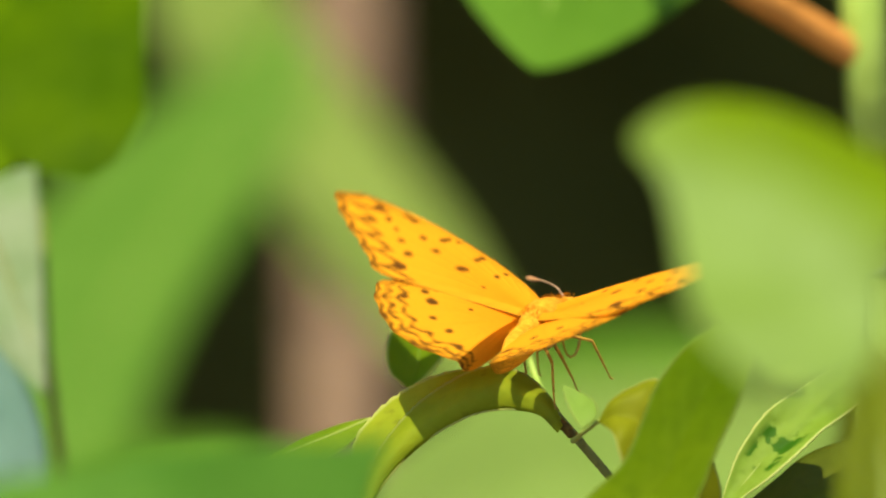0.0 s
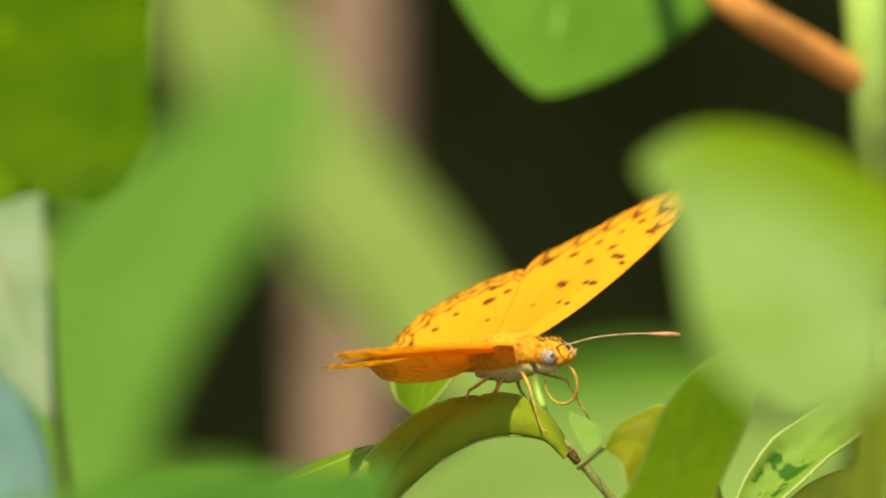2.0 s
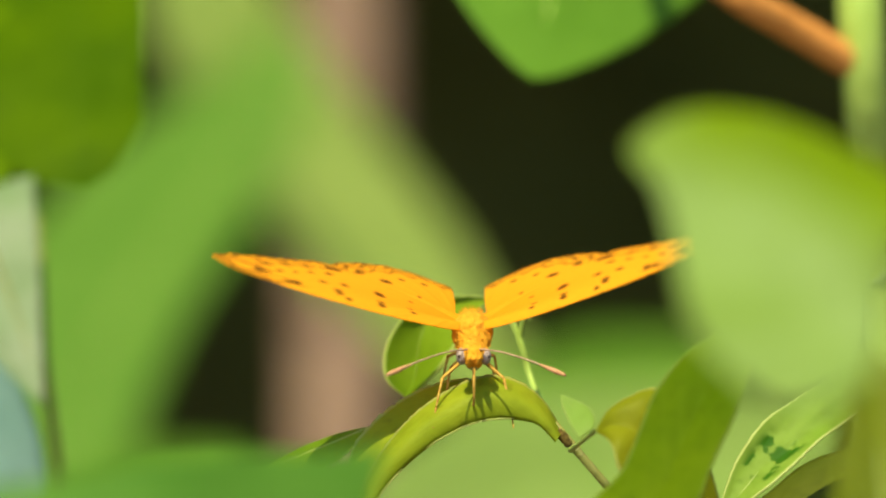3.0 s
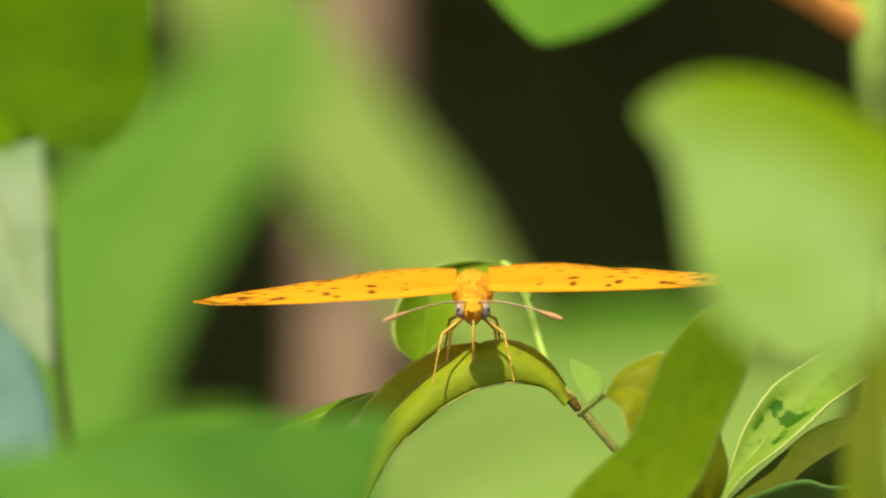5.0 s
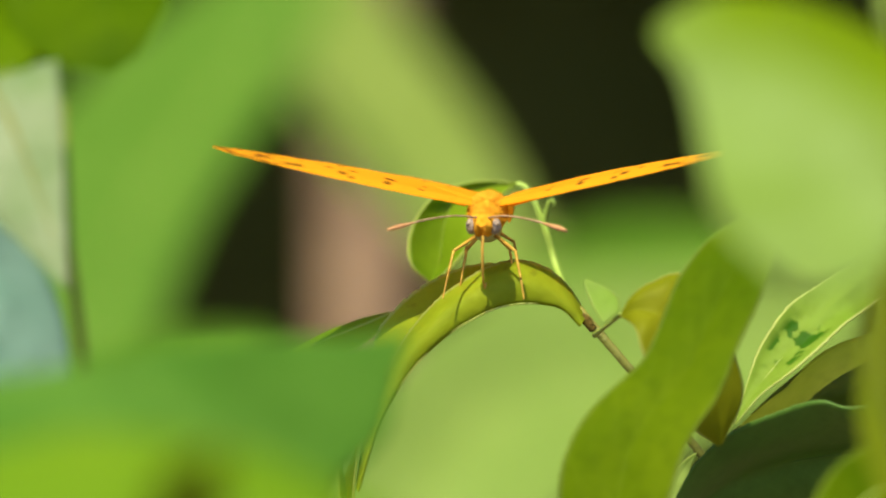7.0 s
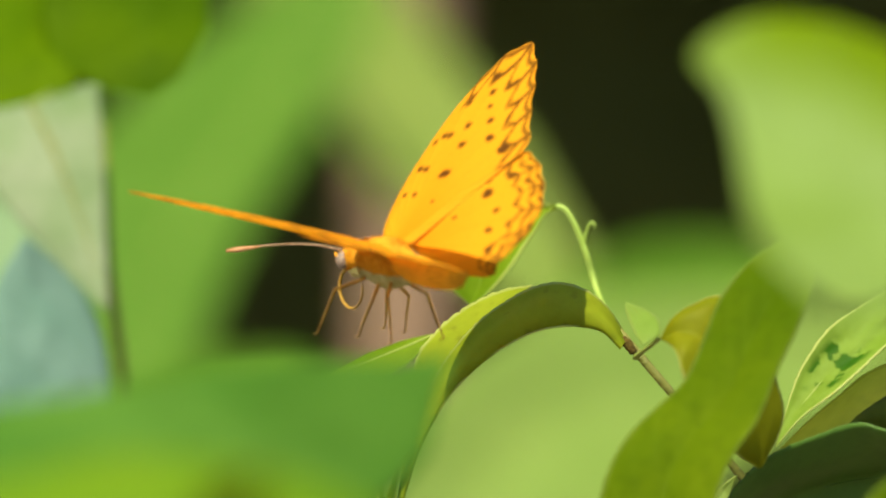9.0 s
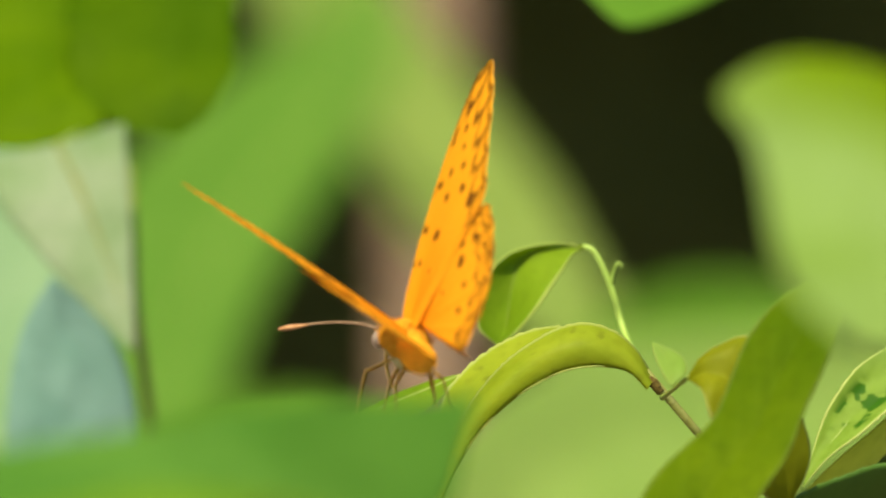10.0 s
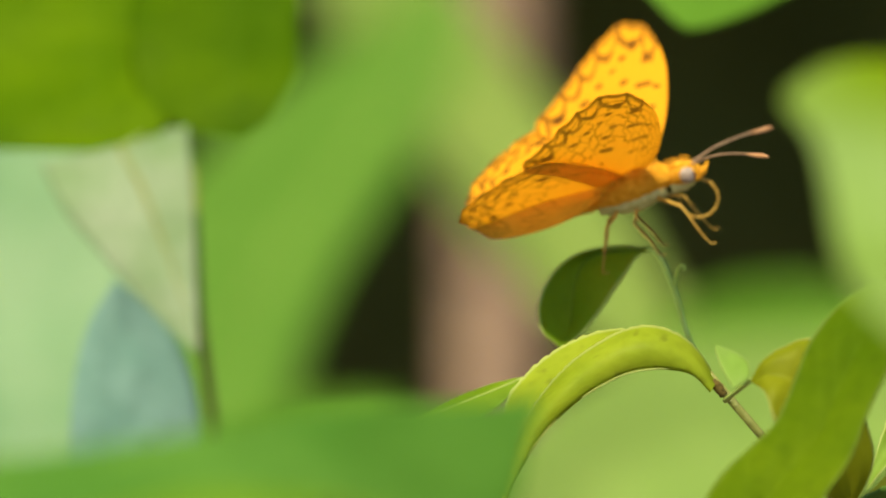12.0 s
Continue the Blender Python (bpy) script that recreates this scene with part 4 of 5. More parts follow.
def hairs(points, count, length, spread, seed):
    """Fine standing hairs over a body piece, as slim spikes."""
    rng = random.Random(seed)
    bm = bmesh.new()
    line = smooth_line(points, 24)
    for _ in range(count):
        i = rng.randrange(1, 23)
        p = line[i]
        ahead = (line[i + 1] - line[i - 1]).normalized()
        side = ahead.orthogonal().normalized()
        side.rotate(Matrix.Rotation(rng.uniform(0, 2 * math.pi), 3, ahead))
        root = p + side * spread
        tip = root + (side * 0.8 - ahead * rng.uniform(0.3, 1.1)).normalized() * length * rng.uniform(0.5, 1.1)
        across = ahead.cross(side) * 0.000035
        quad = [bm.verts.new(q) for q in (root - across, root + across, root + ahead * 0.00006)]
        end = bm.verts.new(tip)
        for m in range(3):
            bm.faces.new((quad[m], quad[(m + 1) % 3], end))
    return bm


def butterfly():
    top = thing("butterfly", (0, 0, LENS_HEIGHT), "orange butterfly with brown spots perched on the leaves", "butterfly")
    mm = lambda points: [Vector(p) * MM for p in points]
    thorax = part("thorax", lump(mm([(-4.2, 0, 0), (-2.5, 0, 0.3), (0, 0, 0.5), (2.4, 0, 0.4), (4.4, 0, 0)]), [r * MM for r in (1.0, 1.75, 2.05, 1.75, 1.05)], 26, 20, 0.00014), FUR, top, "furry orange thorax")
    part("hair", hairs(mm([(-3.6, 0, 0.5), (0, 0, 0.7), (3.6, 0, 0.3)]), 1100, 0.0006, 0.0016, 3), FUR, thorax)
    part("breast", lump(mm([(-3.6, 0, -0.8), (0, 0, -1.1), (3.4, 0, -0.8)]), [r * MM for r in (0.8, 1.4, 1.0)], 16, 16, 0.00012), PALE_FUR, thorax, "cream-coloured furry breast")
    part("abdomen", lump(mm([(-3.0, 0, 0.1), (-5.0, 0, 0.2), (-7.4, 0, 0.1), (-9.2, 0, -0.1)]), [r * MM for r in (1.15, 1.2, 0.95, 0.35)], 26, 16, 0.0001), FUR, top, "slim orange abdomen")
    head = part("head", lump(mm([(4.0, 0, -0.1), (5.2, 0, -0.1), (6.4, 0, -0.3), (7.3, 0, -0.7)]), [r * MM for r in (1.0, 1.35, 1.25, 0.5)], 18, 18, 0.00015), FUR, top, "furry orange head")
    part("hair", hairs(mm([(4.2, 0, 0.2), (5.4, 0, 0.2), (6.6, 0, 0)]), 320, 0.0005, 0.0012, 5), FUR, head)
    part("throat", lump(mm([(4.0, 0, -1.0), (5.4, 0, -1.15), (6.5, 0, -1.2)]), [r * MM for r in (0.8, 0.85, 0.35)], 12, 14, 0.0001), PALE_FUR, head, "cream-coloured throat")
    for hand in (1, -1):
        bm = bmesh.new()
        bmesh.ops.create_uvsphere(bm, u_segments=20, v_segments=14, radius=1.0)
        for v in bm.verts:
            v.co = Vector((6.0, hand * 1.12, -0.35)) * MM + Vector((v.co.x * 0.8, v.co.y * 0.6, v.co.z * 0.84)) * MM
        for f in bm.faces:
            f.smooth = True
        eye = part("eye", bm, EYE, head, "grey compound eye")
        bm = bmesh.new()
        bmesh.ops.create_uvsphere(bm, u_segments=10, v_segments=8, radius=0.00018)
        bmesh.ops.translate(bm, vec=Vector((6.62, hand * 1.42, -0.22)) * MM, verts=bm.verts)
        part("pupil", bm, PUPIL, eye)
        feeler = part("antenna", tube(mm([(6.6, hand * 0.5, 0.5), (9.3, hand * 2.6, 0.9), (12.0, hand * 5.3, 0.7), (14.0, hand * 7.6, 0.2)]), [r * MM for r in (0.1, 0.085, 0.085, 0.1)], 24, 7), FEELER, head, "thin grey-brown antenna")
        part("club", tube(mm([(12.8, hand * 6.2, 0.52), (13.5, hand * 7.0, 0.34), (14.4, hand * 8.0, 0.12), (14.9, hand * 8.6, 0)]), [r * MM for r in (0.1, 0.2, 0.27, 0.13)], 12, 8), CLUB, feeler, "rust-brown club")
        part("palp", tube(mm([(6.6, hand * 0.45, -1.1), (7.6, hand * 0.5, -0.6), (8.3, hand * 0.45, 0.1)]), [r * MM for r in (0.3, 0.34, 0.1)], 10, 8), FUR, head)
        for hip, knee, shin, foot in (((2.4, 0.9, -1.6), (4.6, 3.0, -2.9), (5.5, 3.6, -5.6), (6.2, 3.9, -7.2)),
                                      ((0.2, 0.8, -1.7), (-0.6, 2.1, -3.2), (0.5, 2.5, -5.6), (0.9, 2.7, -6.9)),
                                      ((-1.8, 0.8, -1.6), (-3.4, 2.3, -2.7), (-4.5, 2.7, -5.3), (-5.1, 3.0, -6.8))):
            pts = mm([(x, hand * y, z) for x, y, z in (hip, knee, shin, foot)])
            limb = part("leg", tube(pts[:2], [0.0002, 0.00015], 8, 7), LEG, top, "slender amber leg")
            part("shin", tube(pts[1:3], [0.00014, 0.00011], 8, 7), LEG, limb)
            part("foot", tube([pts[2], pts[3], pts[3] + Vector((0.0006, 0, -0.0001))], [0.0001, 0.00008, 0.00006], 8, 6), LEG, limb)
    tongue = []
    for k in range(9):
        thick = 0.16 - 0.009 * k
        tongue.append(part("proboscis_segment", tube(mm([(0, 0, 0.08), (0, 0, -0.5), (0, 0, -1.05)]), [thick * MM, thick * MM, (thick - 0.009) * MM], 8, 7), LEG, top, "amber piece of the proboscis"))
    wings = []
    for hand, tilt in ((1, "left"), (-1, "right")):
        for kind in ("forewing", "hindwing"):
            ob = part(kind, wing(kind, hand), [UPPER, LOWER], top, "orange wing with brown spots and a scalloped dark border")
            ob.location = (0, 0, 0.001)
            wings.append((ob, hand))
    return top, wings, tongue


BUTTERFLY, WINGS, TONGUE = butterfly()


# ---- what moves ----
def motions():
    walk(BUTTERFLY, [
        (0, pose(0.01163, 0.00300, 1.00261, 2.7, -17.0, 63.6)),
        (0.1, pose(0.01118, 0.00300, 1.00254, 1.7, -17.1, 51.9)),
        (0.2, pose(0.01101, 0.00300, 1.00264, 0.8, -19.7, 47.6)),
        (0.3, pose(0.01066, 0.00300, 1.00262, -1.5, -22.3, 50.4)),
        (0.4, pose(0.01075, 0.00300, 1.00252, -1.9, -24.7, 50.4)),
        (0.5, pose(0.01160, 0.00300, 1.00271, 3.0, -16.0, 61.1)),
        (0.6, pose(0.01097, 0.00300, 1.00270, 2.9, -19.5, 45.3)),
        (0.7, pose(0.01153, 0.00300, 1.00248, 7.7, -3.1, 12.8)),
        (0.8, pose(0.01301, 0.00300, 1.00150, 10.4, -4.3, -17.8)),
        (0.9, pose(0.01230, 0.00300, 1.00198, 9.2, 0.7, 4.1)),
        (1, pose(0.01175, 0.00300, 1.00179, 8.3, -0.3, 6.7)),
        (1.1, pose(0.00916, 0.00300, 1.00337, 5.1, -10.5, 5.5)),
        (1.2, pose(0.00940, 0.00300, 1.00606, 1.9, -19.5, -9.2)),
        (1.3, pose(0.00681, 0.00300, 1.00460, 1.6, -7.3, -25.5)),
        (1.4, pose(0.00680, 0.00300, 1.00320, 3.0, -5.0, -36.0)),
        (1.5, pose(0.00730, 0.00300, 1.00272, 4.7, 2.0, -27.0)),
        (1.6, pose(0.00790, 0.00300, 1.00274, 4.3, 2.2, -38.0)),
        (1.7, pose(0.00868, 0.00300, 1.00152, 5.9, -6.8, -42.4)),
        (1.8, pose(0.00761, 0.00300, 1.00200, 6.1, -7.0, -39.6)),
        (1.9, pose(0.00776, 0.00300, 1.00185, 5.8, -7.0, -38.0)),
        (2, pose(0.00750, 0.00300, 1.00200, 6.5, -5.0, -38.6)),
        (2.1, pose(0.00799, 0.00300, 1.00220, 5.6, -7.0, -40.0)),
        (2.2, pose(0.00734, 0.00300, 1.00201, 4.9, -6.8, -39.1)),
        (2.3, pose(0.00196, 0.00300, 1.00256, 1.6, 16.1, -54.1)),
        (2.4, pose(0.00416, 0.00300, 1.00238, -1.8, 22.4, -64.3)),
        (2.5, pose(0.00470, 0.00300, 1.00160, -4.3, 15.0, -85.2)),
        (2.6, pose(0.00434, 0.00300, 1.00236, -0.0, 9.5, -86.4)),
        (2.7, pose(0.00425, 0.00300, 1.00362, 0.0, 9.0, -89.2)),
        (2.8, pose(0.00394, 0.00300, 1.00286, 0.1, 9.2, -90.1)),
        (2.9, pose(0.00468, 0.00300, 1.00201, 0.2, 15.0, -91.0)),
        (3, pose(0.00495, 0.00300, 1.00226, -0.1, 14.0, -88.9)),
        (3.1, pose(0.00475, 0.00300, 1.00357, 0.3, 9.0, -89.9)),
        (3.2, pose(0.00424, 0.00300, 1.00388, 0.2, 9.0, -90.0)),
        (3.6, pose(0.00420, 0.00150, 1.00350, 0.0, 7.0, -90.0)),
        (4.2, pose(0.00400, 0.00150, 1.00340, 0.0, 9.0, -90.0)),
        (4.8, pose(0.00387, 0.00150, 1.00284, 0.7, 8.5, -90.4)),
        (5, pose(0.00411, 0.00050, 1.00274, 0.6, 8.5, -90.2)),
        (5.2, pose(0.00378, 0.00050, 1.00282, 0.8, 8.5, -90.2)),
        (5.4, pose(0.00386, 0.00050, 1.00264, 0.8, 8.5, -89.8)),
        (5.5, pose(0.00445, 0.00050, 1.00242, 0.7, 9.0, -88.1)),
        (5.6, pose(0.00384, 0.00050, 1.00253, 0.9, 8.5, -89.8)),
        (5.8, pose(0.00375, 0.00050, 1.00278, 1.0, 8.5, -90.0)),
        (6, pose(0.00403, 0.00050, 1.00285, 0.7, 8.5, -90.0)),
        (6.2, pose(0.00365, 0.00050, 1.00310, 0.8, 8.5, -89.9)),
        (6.5, pose(0.00438, 0.00050, 1.00313, 0.7, 0.7, -92.0)),
        (6.8, pose(0.00335, 0.00050, 1.00304, 0.2, 1.0, -90.0)),
        (6.9, pose(0.00354, 0.00050, 1.00274, 0.3, 1.0, -90.6)),
        (7, pose(0.00410, 0.00050, 1.00280, -0.2, 5.0, -94.4)),
        (7.1, pose(0.00172, 0.00050, 1.00367, -1.4, 1.4, -122.3)),
        (7.2, pose(0.00046, 0.00050, 1.00355, -1.0, 8.6, -130.3)),
        (7.3, pose(-0.00168, 0.00050, 1.00240, -1.6, 23.1, -133.2)),
        (7.4, pose(-0.00275, 0.00050, 1.00106, -0.9, 14.2, -131.1)),
        (7.5, pose(-0.00240, 0.00050, 0.99992, -2.8, 13.0, -130.9)),
        (7.6, pose(-0.00110, 0.00050, 1.00221, -1.5, 16.7, -134.4)),
        (7.7, pose(-0.00111, 0.00050, 1.00269, -1.4, 16.6, -135.3)),
        (8.1, pose(-0.00400, 0.00000, 1.00200, 0.0, 2.0, -160.0)),
        (8.5, pose(-0.00690, -0.01000, 1.00120, -2.0, -3.0, -200.0)),
        (8.9, pose(-0.00870, -0.01800, 1.00080, -3.0, -6.0, -230.0)),
        (9.3, pose(-0.01066, -0.02600, 0.99938, -6.9, -7.0, -241.3)),
        (9.4, pose(-0.00873, -0.02600, 0.99875, -9.8, -2.0, -236.6)),
        (9.5, pose(-0.00893, -0.02600, 0.99747, -10.0, -7.4, -250.2)),
        (9.6, pose(-0.00952, -0.02600, 0.99768, -10.7, -12.0, -247.3)),
        (9.7, pose(-0.00918, -0.02600, 0.99892, -9.7, -12.3, -236.8)),
        (9.8, pose(-0.00961, -0.02600, 0.99920, -9.5, -15.9, -238.4)),
        (9.9, pose(-0.00888, -0.02600, 0.99798, -8.1, -10.3, -238.7)),
        (10, pose(-0.01001, -0.02600, 0.99647, -7.3, -10.2, -253.4)),
        (10.1, pose(-0.00906, -0.02600, 0.99709, -7.9, -12.3, -240.0)),
        (10.2, pose(-0.00937, -0.02600, 0.99755, -8.0, -14.1, -239.0)),
        (10.3, pose(-0.00919, -0.02600, 0.99750, -8.5, -14.6, -237.6)),
        (10.4, pose(-0.00942, -0.02600, 0.99682, -8.0, -6.1, -249.5)),
        (10.5, pose(-0.00951, -0.02600, 0.99677, -5.7, -14.5, -254.5)),
        (10.6, pose(-0.00836, -0.02600, 0.99711, -5.4, -13.1, -252.3)),
        (10.7, pose(-0.00907, -0.02600, 0.99720, -5.0, -23.4, -275.3)),
        (10.8, pose(-0.00845, -0.02600, 0.99944, -3.2, -23.6, -306.2)),
        (10.9, pose(-0.00796, -0.02600, 0.99827, -4.0, -29.2, -294.2)),
        (11, pose(-0.00786, -0.02600, 0.99886, -6.8, -25.6, -286.2)),
        (11.1, pose(-0.00728, -0.02600, 0.99853, -5.7, -28.8, -285.8)),
        (11.2, pose(-0.00737, -0.02600, 0.99805, -4.4, -32.6, -289.7)),
        (11.3, pose(-0.00816, -0.02600, 0.99849, -6.2, -31.9, -293.3)),
        (11.4, pose(-0.00768, -0.02600, 1.00064, -6.3, -39.2, -307.1)),
        (11.5, pose(-0.00511, 0.02400, 1.00812, -0.3, -42.2, -349.3)),
        (11.6, pose(-0.00015, 0.02800, 1.01231, -0.4, -26.4, -360.6)),
        (11.7, pose(0.00413, 0.02800, 1.01209, 10.0, -18.2, -364.0)),
        (12, pose(0.00544, 0.02800, 1.01233, 11.6, -18.4, -366.5)),
    ])
    # the proboscis: one turn for each piece, curled or reaching down to the leaf
    def uncoil(first, bend):
        placed, at, angle = [], Vector((7.1, 0, -1.3)) * MM, first
        for _ in TONGUE:
            placed.append(pose(at.x, 0, at.z, 0, angle, 0))
            at = at + Vector((-math.sin(radians(angle)), 0, -math.cos(radians(angle)))) * 1.0 * MM
            angle += bend
        return placed
    curled, reaching = uncoil(-50, 29), uncoil(12, 8)
    half = uncoil(-20, 16)
    for k, ob in enumerate(TONGUE):
        walk(ob, [(0, curled[k]), (4.9, curled[k]), (5.2, half[k]), (5.45, reaching[k]), (6.7, reaching[k]), (7.0, half[k]), (7.5, curled[k]), (12, curled[k])])
    left, right = [ob for ob, hand in WINGS if hand > 0], [ob for ob, hand in WINGS if hand < 0]
    for ob in left:
        fore = ob.name.startswith("forewing")
        sweep = lambda angle: pose(0, 0, 0, 0, 0, angle if fore else 0)
        walk(ob, [
            (0, pose(0, 0, 0.001, 21.0) @ sweep(-4.4)),
            (0.1, pose(0, 0, 0.001, 48.3) @ sweep(-2.9)),
            (0.2, pose(0, 0, 0.001, 43.0) @ sweep(-0.5)),
            (0.3, pose(0, 0, 0.001, 18.6) @ sweep(4.5)),
            (0.4, pose(0, 0, 0.001, 12.4) @ sweep(5.7)),
            (0.5, pose(0, 0, 0.001, 28.0) @ sweep(-3.8)),
            (0.6, pose(0, 0, 0.001, 40.3) @ sweep(2.0)),
            (0.7, pose(0, 0, 0.001, 42.7) @ sweep(0.1)),
            (0.8, pose(0, 0, 0.001, 42.1) @ sweep(-3.4)),
            (0.9, pose(0, 0, 0.001, 47.5) @ sweep(-1.8)),
            (1, pose(0, 0, 0.001, 44.0) @ sweep(-2.4)),
            (1.1, pose(0, 0, 0.001, 38.9) @ sweep(2.2)),
            (1.2, pose(0, 0, 0.001, 37.1) @ sweep(5.2)),
            (1.3, pose(0, 0, 0.001, 33.2) @ sweep(-0.1)),
            (1.4, pose(0, 0, 0.001, 38.0) @ sweep(-0.0)),
            (1.5, pose(0, 0, 0.001, 25.5) @ sweep(-8.5)),
            (1.6, pose(0, 0, 0.001, 17.1) @ sweep(10.0)),
            (1.7, pose(0, 0, 0.001, 41.5) @ sweep(1.7)),
            (1.8, pose(0, 0, 0.001, 28.2) @ sweep(1.7)),
            (1.9, pose(0, 0, 0.001, 16.2) @ sweep(3.5)),
            (2, pose(0, 0, 0.001, 30.0) @ sweep(-6.0)),
            (2.1, pose(0, 0, 0.001, 36.6) @ sweep(0.6)),
            (2.2, pose(0, 0, 0.001, 21.0) @ sweep(4.7)),
            (2.3, pose(0, 0, 0.001, 9.0) @ sweep(14.4)),
            (2.4, pose(0, 0, 0.001, 1.2) @ sweep(14.5)),
            (2.5, pose(0, 0, 0.001, 31.0) @ sweep(-18.0)),
            (2.6, pose(0, 0, 0.001, 26.2) @ sweep(-2.5)),
            (2.7, pose(0, 0, 0.001, -6.4) @ sweep(-2.6)),
            (2.8, pose(0, 0, 0.001, 7.6) @ sweep(-4.5)),
            (2.9, pose(0, 0, 0.001, 39.0) @ sweep(-13.1)),
            (3, pose(0, 0, 0.001, 24.0) @ sweep(-1.7)),
            (3.1, pose(0, 0, 0.001, -8.2) @ sweep(-1.7)),
            (3.2, pose(0, 0, 0.001, -6.3) @ sweep(-2.0)),
            (3.6, pose(0, 0, 0.001, 10.0) @ sweep(-0.0)),
            (4.2, pose(0, 0, 0.001, -3.0) @ sweep(-0.0)),
            (4.8, pose(0, 0, 0.001, 0.7) @ sweep(-2.5)),
            (5, pose(0, 0, 0.001, 2.9) @ sweep(-1.2)),
            (5.2, pose(0, 0, 0.001, -8.1) @ sweep(-2.3)),
            (5.4, pose(0, 0, 0.001, -3.9) @ sweep(-0.9)),
            (5.5, pose(0, 0, 0.001, -0.7) @ sweep(0.6)),
            (5.6, pose(0, 0, 0.001, -2.7) @ sweep(-0.6)),
            (5.8, pose(0, 0, 0.001, -5.4) @ sweep(-1.4)),
            (6, pose(0, 0, 0.001, -4.2) @ sweep(-0.9)),
            (6.2, pose(0, 0, 0.001, -6.5) @ sweep(-0.2)),
            (6.5, pose(0, 0, 0.001, -2.4) @ sweep(-0.1)),
            (6.8, pose(0, 0, 0.001, -3.4) @ sweep(-0.7)),
            (6.9, pose(0, 0, 0.001, 6.9) @ sweep(-0.4)),
            (7, pose(0, 0, 0.001, 13.8) @ sweep(-1.5)),
            (7.1, pose(0, 0, 0.001, 8.3) @ sweep(-3.3)),
            (7.2, pose(0, 0, 0.001, -0.7) @ sweep(-4.0)),
            (7.3, pose(0, 0, 0.001, -1.7) @ sweep(-5.1)),
            (7.4, pose(0, 0, 0.001, 19.6) @ sweep(-2.2)),
            (7.5, pose(0, 0, 0.001, 16.1) @ sweep(0.2)),
            (7.6, pose(0, 0, 0.001, -9.2) @ sweep(-2.6)),
            (7.7, pose(0, 0, 0.001, -6.3) @ sweep(-1.6)),
            (8.1, pose(0, 0, 0.001, 20.0) @ sweep(-0.0)),
            (8.5, pose(0, 0, 0.001, 40.0) @ sweep(-0.0)),
            (8.9, pose(0, 0, 0.001, 15.0) @ sweep(-0.0)),
            (9.3, pose(0, 0, 0.001, 14.9) @ sweep(7.9)),
            (9.4, pose(0, 0, 0.001, 4.3) @ sweep(3.4)),
            (9.5, pose(0, 0, 0.001, 17.3) @ sweep(10.1)),
            (9.6, pose(0, 0, 0.001, 40.9) @ sweep(13.5)),
            (9.7, pose(0, 0, 0.001, 16.9) @ sweep(5.4)),
            (9.8, pose(0, 0, 0.001, -5.4) @ sweep(9.9)),
            (9.9, pose(0, 0, 0.001, 17.4) @ sweep(5.4)),
            (10, pose(0, 0, 0.001, 40.2) @ sweep(16.1)),
            (10.1, pose(0, 0, 0.001, 11.9) @ sweep(7.5)),
            (10.2, pose(0, 0, 0.001, -6.1) @ sweep(11.1)),
            (10.3, pose(0, 0, 0.001, 11.4) @ sweep(8.4)),
            (10.4, pose(0, 0, 0.001, 30.3) @ sweep(16.6)),
            (10.5, pose(0, 0, 0.001, 8.6) @ sweep(9.6)),
            (10.6, pose(0, 0, 0.001, -3.9) @ sweep(7.4)),
            (10.7, pose(0, 0, 0.001, 0.9) @ sweep(-2.7)),
            (10.8, pose(0, 0, 0.001, 26.6) @ sweep(1.1)),
            (10.9, pose(0, 0, 0.001, 10.5) @ sweep(-1.7)),
            (11, pose(0, 0, 0.001, -8.0) @ sweep(-1.8)),
            (11.1, pose(0, 0, 0.001, -10.7) @ sweep(-0.0)),
            (11.2, pose(0, 0, 0.001, 4.9) @ sweep(-3.3)),
            (11.3, pose(0, 0, 0.001, 19.0) @ sweep(-1.5)),
            (11.4, pose(0, 0, 0.001, 19.2) @ sweep(6.5)),
            (11.5, pose(0, 0, 0.001, 30.0) @ sweep(-2.8)),
            (11.6, pose(0, 0, 0.001, 38.1) @ sweep(-4.9)),
            (11.7, pose(0, 0, 0.001, 25.0) @ sweep(5.0)),
            (12, pose(0, 0, 0.001, 25.8) @ sweep(5.5)),
        ])
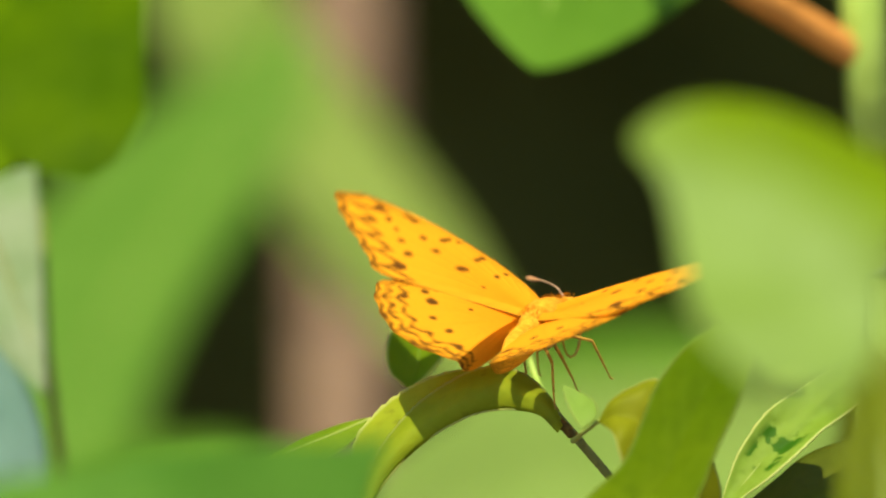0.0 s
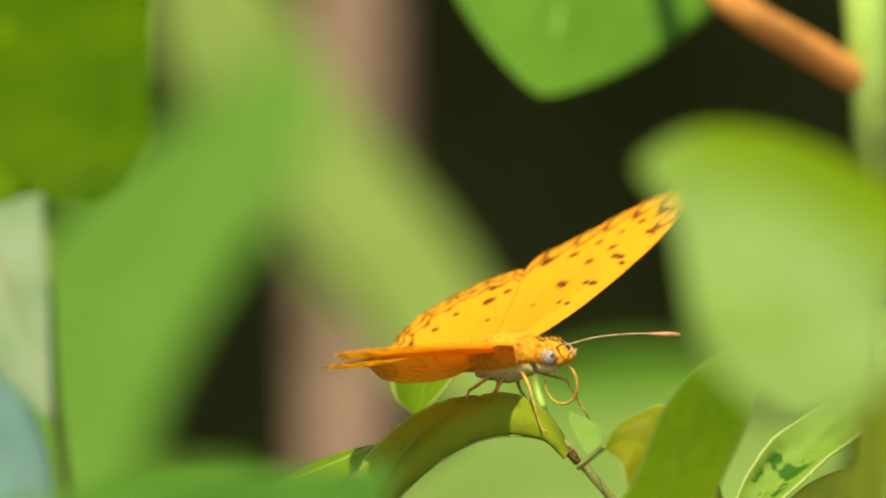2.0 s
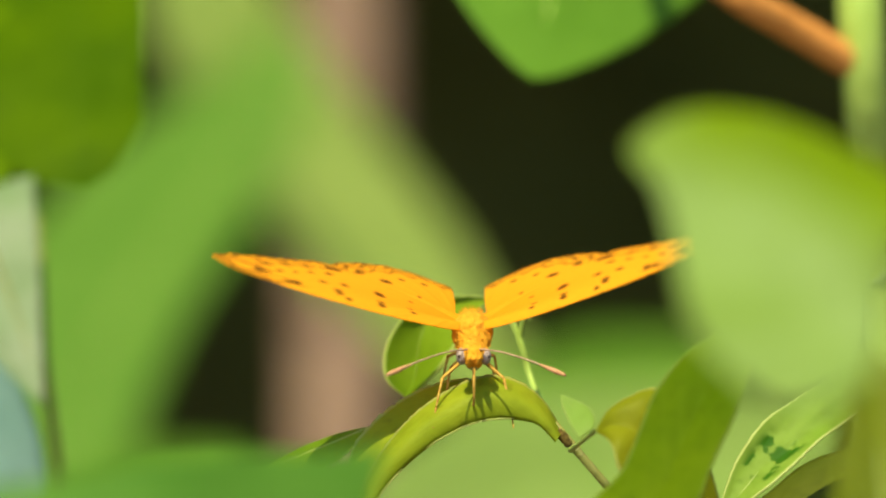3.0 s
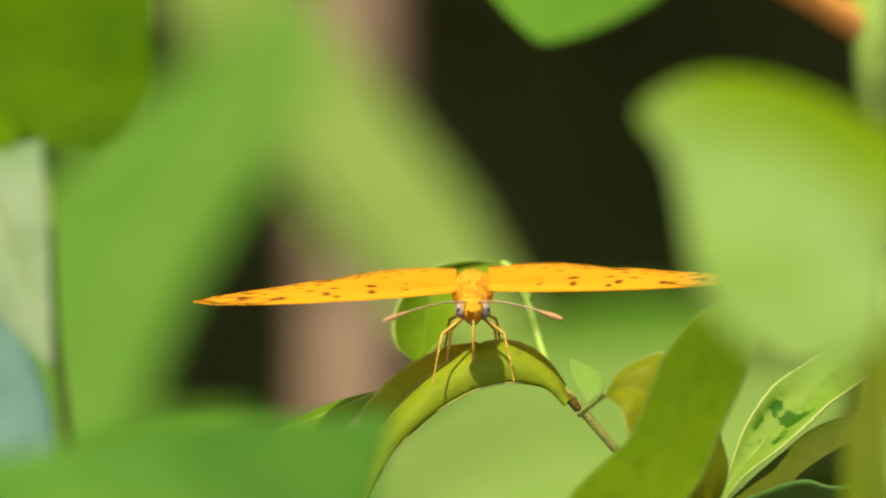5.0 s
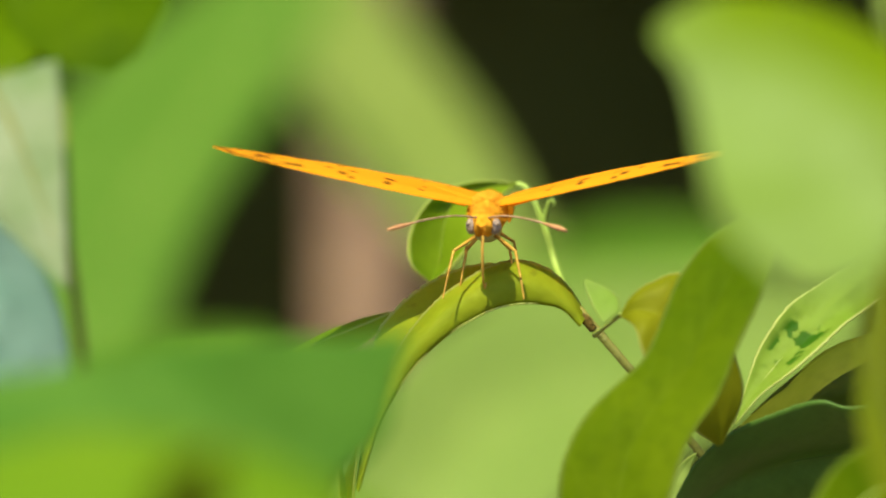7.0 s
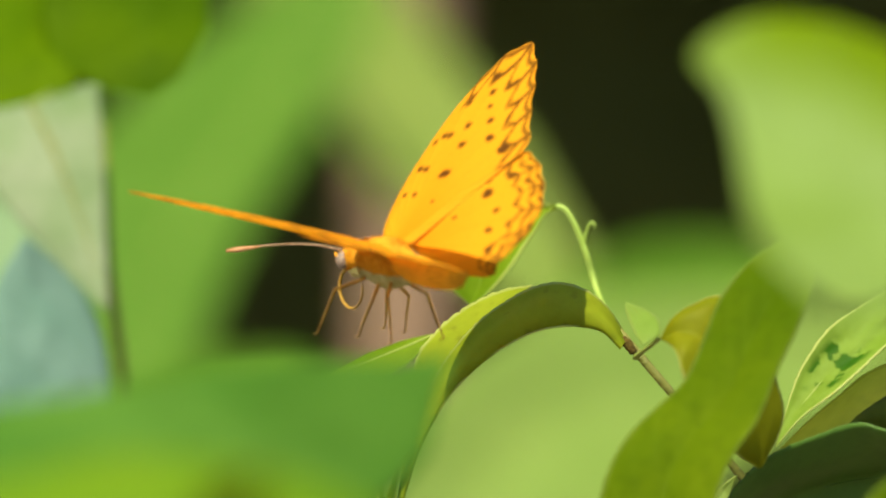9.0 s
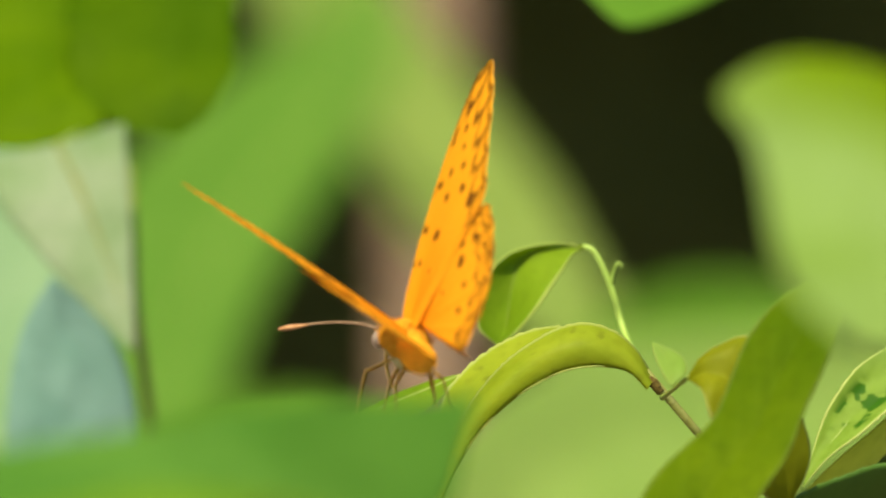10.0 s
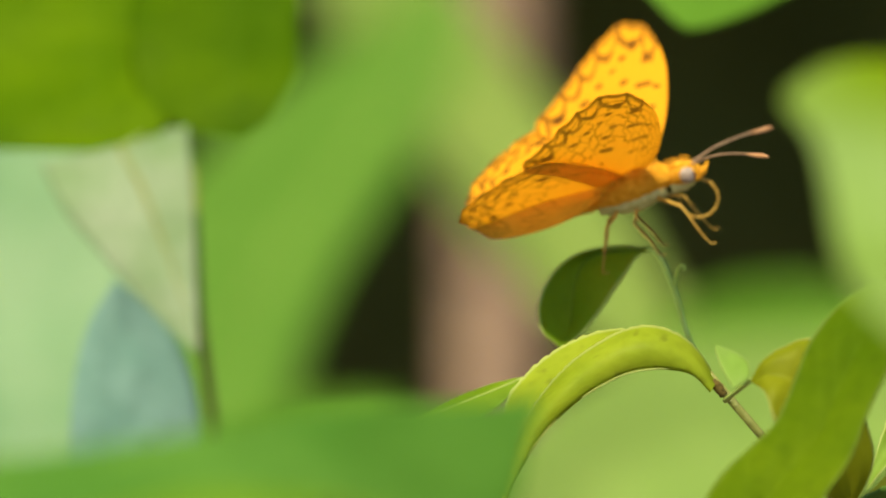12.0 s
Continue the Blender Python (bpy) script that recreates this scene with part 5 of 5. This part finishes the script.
    for ob in right:
        fore = ob.name.startswith("forewing")
        sweep = lambda angle: pose(0, 0, 0, 0, 0, angle if fore else 0)
        walk(ob, [
            (0, pose(0, 0, 0.001, -17.6) @ sweep(-14.9)),
            (0.1, pose(0, 0, 0.001, -33.4) @ sweep(-11.9)),
            (0.2, pose(0, 0, 0.001, -24.1) @ sweep(-11.4)),
            (0.3, pose(0, 0, 0.001, -5.1) @ sweep(-9.8)),
            (0.4, pose(0, 0, 0.001, -3.3) @ sweep(-10.5)),
            (0.5, pose(0, 0, 0.001, -21.4) @ sweep(-15.4)),
            (0.6, pose(0, 0, 0.001, -25.3) @ sweep(-10.6)),
            (0.7, pose(0, 0, 0.001, -8.8) @ sweep(5.7)),
            (0.8, pose(0, 0, 0.001, 27.4) @ sweep(12.9)),
            (0.9, pose(0, 0, 0.001, -1.3) @ sweep(4.3)),
            (1, pose(0, 0, 0.001, 2.0) @ sweep(1.5)),
            (1.1, pose(0, 0, 0.001, -15.7) @ sweep(7.6)),
            (1.2, pose(0, 0, 0.001, -34.5) @ sweep(0.0)),
            (1.3, pose(0, 0, 0.001, -32.1) @ sweep(0.0)),
            (1.4, pose(0, 0, 0.001, -25.0) @ sweep(0.0)),
            (1.5, pose(0, 0, 0.001, -7.5) @ sweep(-16.0)),
            (1.6, pose(0, 0, 0.001, -6.6) @ sweep(-7.7)),
            (1.7, pose(0, 0, 0.001, -5.6) @ sweep(-1.6)),
            (1.8, pose(0, 0, 0.001, 0.7) @ sweep(-4.6)),
            (1.9, pose(0, 0, 0.001, 3.3) @ sweep(-6.7)),
            (2, pose(0, 0, 0.001, -5.0) @ sweep(-6.8)),
            (2.1, pose(0, 0, 0.001, -9.7) @ sweep(-3.6)),
            (2.2, pose(0, 0, 0.001, 3.0) @ sweep(-6.5)),
            (2.3, pose(0, 0, 0.001, -22.3) @ sweep(2.0)),
            (2.4, pose(0, 0, 0.001, -28.2) @ sweep(9.8)),
            (2.5, pose(0, 0, 0.001, -51.5) @ sweep(12.0)),
            (2.6, pose(0, 0, 0.001, -19.5) @ sweep(5.6)),
            (2.7, pose(0, 0, 0.001, 5.7) @ sweep(3.1)),
            (2.8, pose(0, 0, 0.001, -6.5) @ sweep(4.6)),
            (2.9, pose(0, 0, 0.001, -36.3) @ sweep(11.4)),
            (3, pose(0, 0, 0.001, -19.1) @ sweep(3.1)),
            (3.1, pose(0, 0, 0.001, 9.6) @ sweep(1.5)),
            (3.2, pose(0, 0, 0.001, 7.3) @ sweep(1.8)),
            (3.6, pose(0, 0, 0.001, -8.0) @ sweep(0.0)),
            (4.2, pose(0, 0, 0.001, 4.0) @ sweep(0.0)),
            (4.8, pose(0, 0, 0.001, 3.3) @ sweep(2.2)),
            (5, pose(0, 0, 0.001, 0.7) @ sweep(1.2)),
            (5.2, pose(0, 0, 0.001, 10.8) @ sweep(1.6)),
            (5.4, pose(0, 0, 0.001, 7.1) @ sweep(0.6)),
            (5.5, pose(0, 0, 0.001, 3.2) @ sweep(-0.5)),
            (5.6, pose(0, 0, 0.001, 6.7) @ sweep(0.4)),
            (5.8, pose(0, 0, 0.001, 9.0) @ sweep(0.9)),
            (6, pose(0, 0, 0.001, 6.4) @ sweep(0.7)),
            (6.2, pose(0, 0, 0.001, 9.2) @ sweep(-0.1)),
            (6.5, pose(0, 0, 0.001, 5.4) @ sweep(-0.4)),
            (6.8, pose(0, 0, 0.001, 3.8) @ sweep(0.7)),
            (6.9, pose(0, 0, 0.001, -1.5) @ sweep(0.6)),
            (7, pose(0, 0, 0.001, -13.3) @ sweep(0.7)),
            (7.1, pose(0, 0, 0.001, -20.8) @ sweep(-3.5)),
            (7.2, pose(0, 0, 0.001, -10.2) @ sweep(1.2)),
            (7.3, pose(0, 0, 0.001, -8.3) @ sweep(0.8)),
            (7.4, pose(0, 0, 0.001, -22.4) @ sweep(-4.8)),
            (7.5, pose(0, 0, 0.001, -17.4) @ sweep(-4.7)),
            (7.6, pose(0, 0, 0.001, 7.5) @ sweep(0.2)),
            (7.7, pose(0, 0, 0.001, 2.5) @ sweep(-0.3)),
            (8.1, pose(0, 0, 0.001, -25.0) @ sweep(0.0)),
            (8.5, pose(0, 0, 0.001, -45.0) @ sweep(0.0)),
            (8.9, pose(0, 0, 0.001, -40.0) @ sweep(0.0)),
            (9.3, pose(0, 0, 0.001, -59.9) @ sweep(-0.8)),
            (9.4, pose(0, 0, 0.001, -56.1) @ sweep(2.1)),
            (9.5, pose(0, 0, 0.001, -34.6) @ sweep(0.3)),
            (9.6, pose(0, 0, 0.001, -56.8) @ sweep(4.2)),
            (9.7, pose(0, 0, 0.001, -35.3) @ sweep(-1.4)),
            (9.8, pose(0, 0, 0.001, -24.9) @ sweep(-4.4)),
            (9.9, pose(0, 0, 0.001, -40.2) @ sweep(-0.5)),
            (10, pose(0, 0, 0.001, -63.4) @ sweep(2.4)),
            (10.1, pose(0, 0, 0.001, -36.7) @ sweep(-2.1)),
            (10.2, pose(0, 0, 0.001, -25.1) @ sweep(-3.5)),
            (10.3, pose(0, 0, 0.001, -32.7) @ sweep(-2.5)),
            (10.4, pose(0, 0, 0.001, -56.8) @ sweep(-1.3)),
            (10.5, pose(0, 0, 0.001, -55.6) @ sweep(1.4)),
            (10.6, pose(0, 0, 0.001, -33.5) @ sweep(4.3)),
            (10.7, pose(0, 0, 0.001, -45.1) @ sweep(-7.0)),
            (10.8, pose(0, 0, 0.001, -57.3) @ sweep(-11.6)),
            (10.9, pose(0, 0, 0.001, -62.7) @ sweep(-2.3)),
            (11, pose(0, 0, 0.001, -52.0) @ sweep(-5.4)),
            (11.1, pose(0, 0, 0.001, -47.8) @ sweep(-4.3)),
            (11.2, pose(0, 0, 0.001, -60.7) @ sweep(-0.5)),
            (11.3, pose(0, 0, 0.001, -67.0) @ sweep(0.5)),
            (11.4, pose(0, 0, 0.001, -72.6) @ sweep(-9.0)),
            (11.5, pose(0, 0, 0.001, -20.0) @ sweep(-12.0)),
            (11.6, pose(0, 0, 0.001, -38.7) @ sweep(0.0)),
            (11.7, pose(0, 0, 0.001, -24.0) @ sweep(-4.5)),
            (12, pose(0, 0, 0.001, -26.9) @ sweep(-4.7)),
        ])


motions()
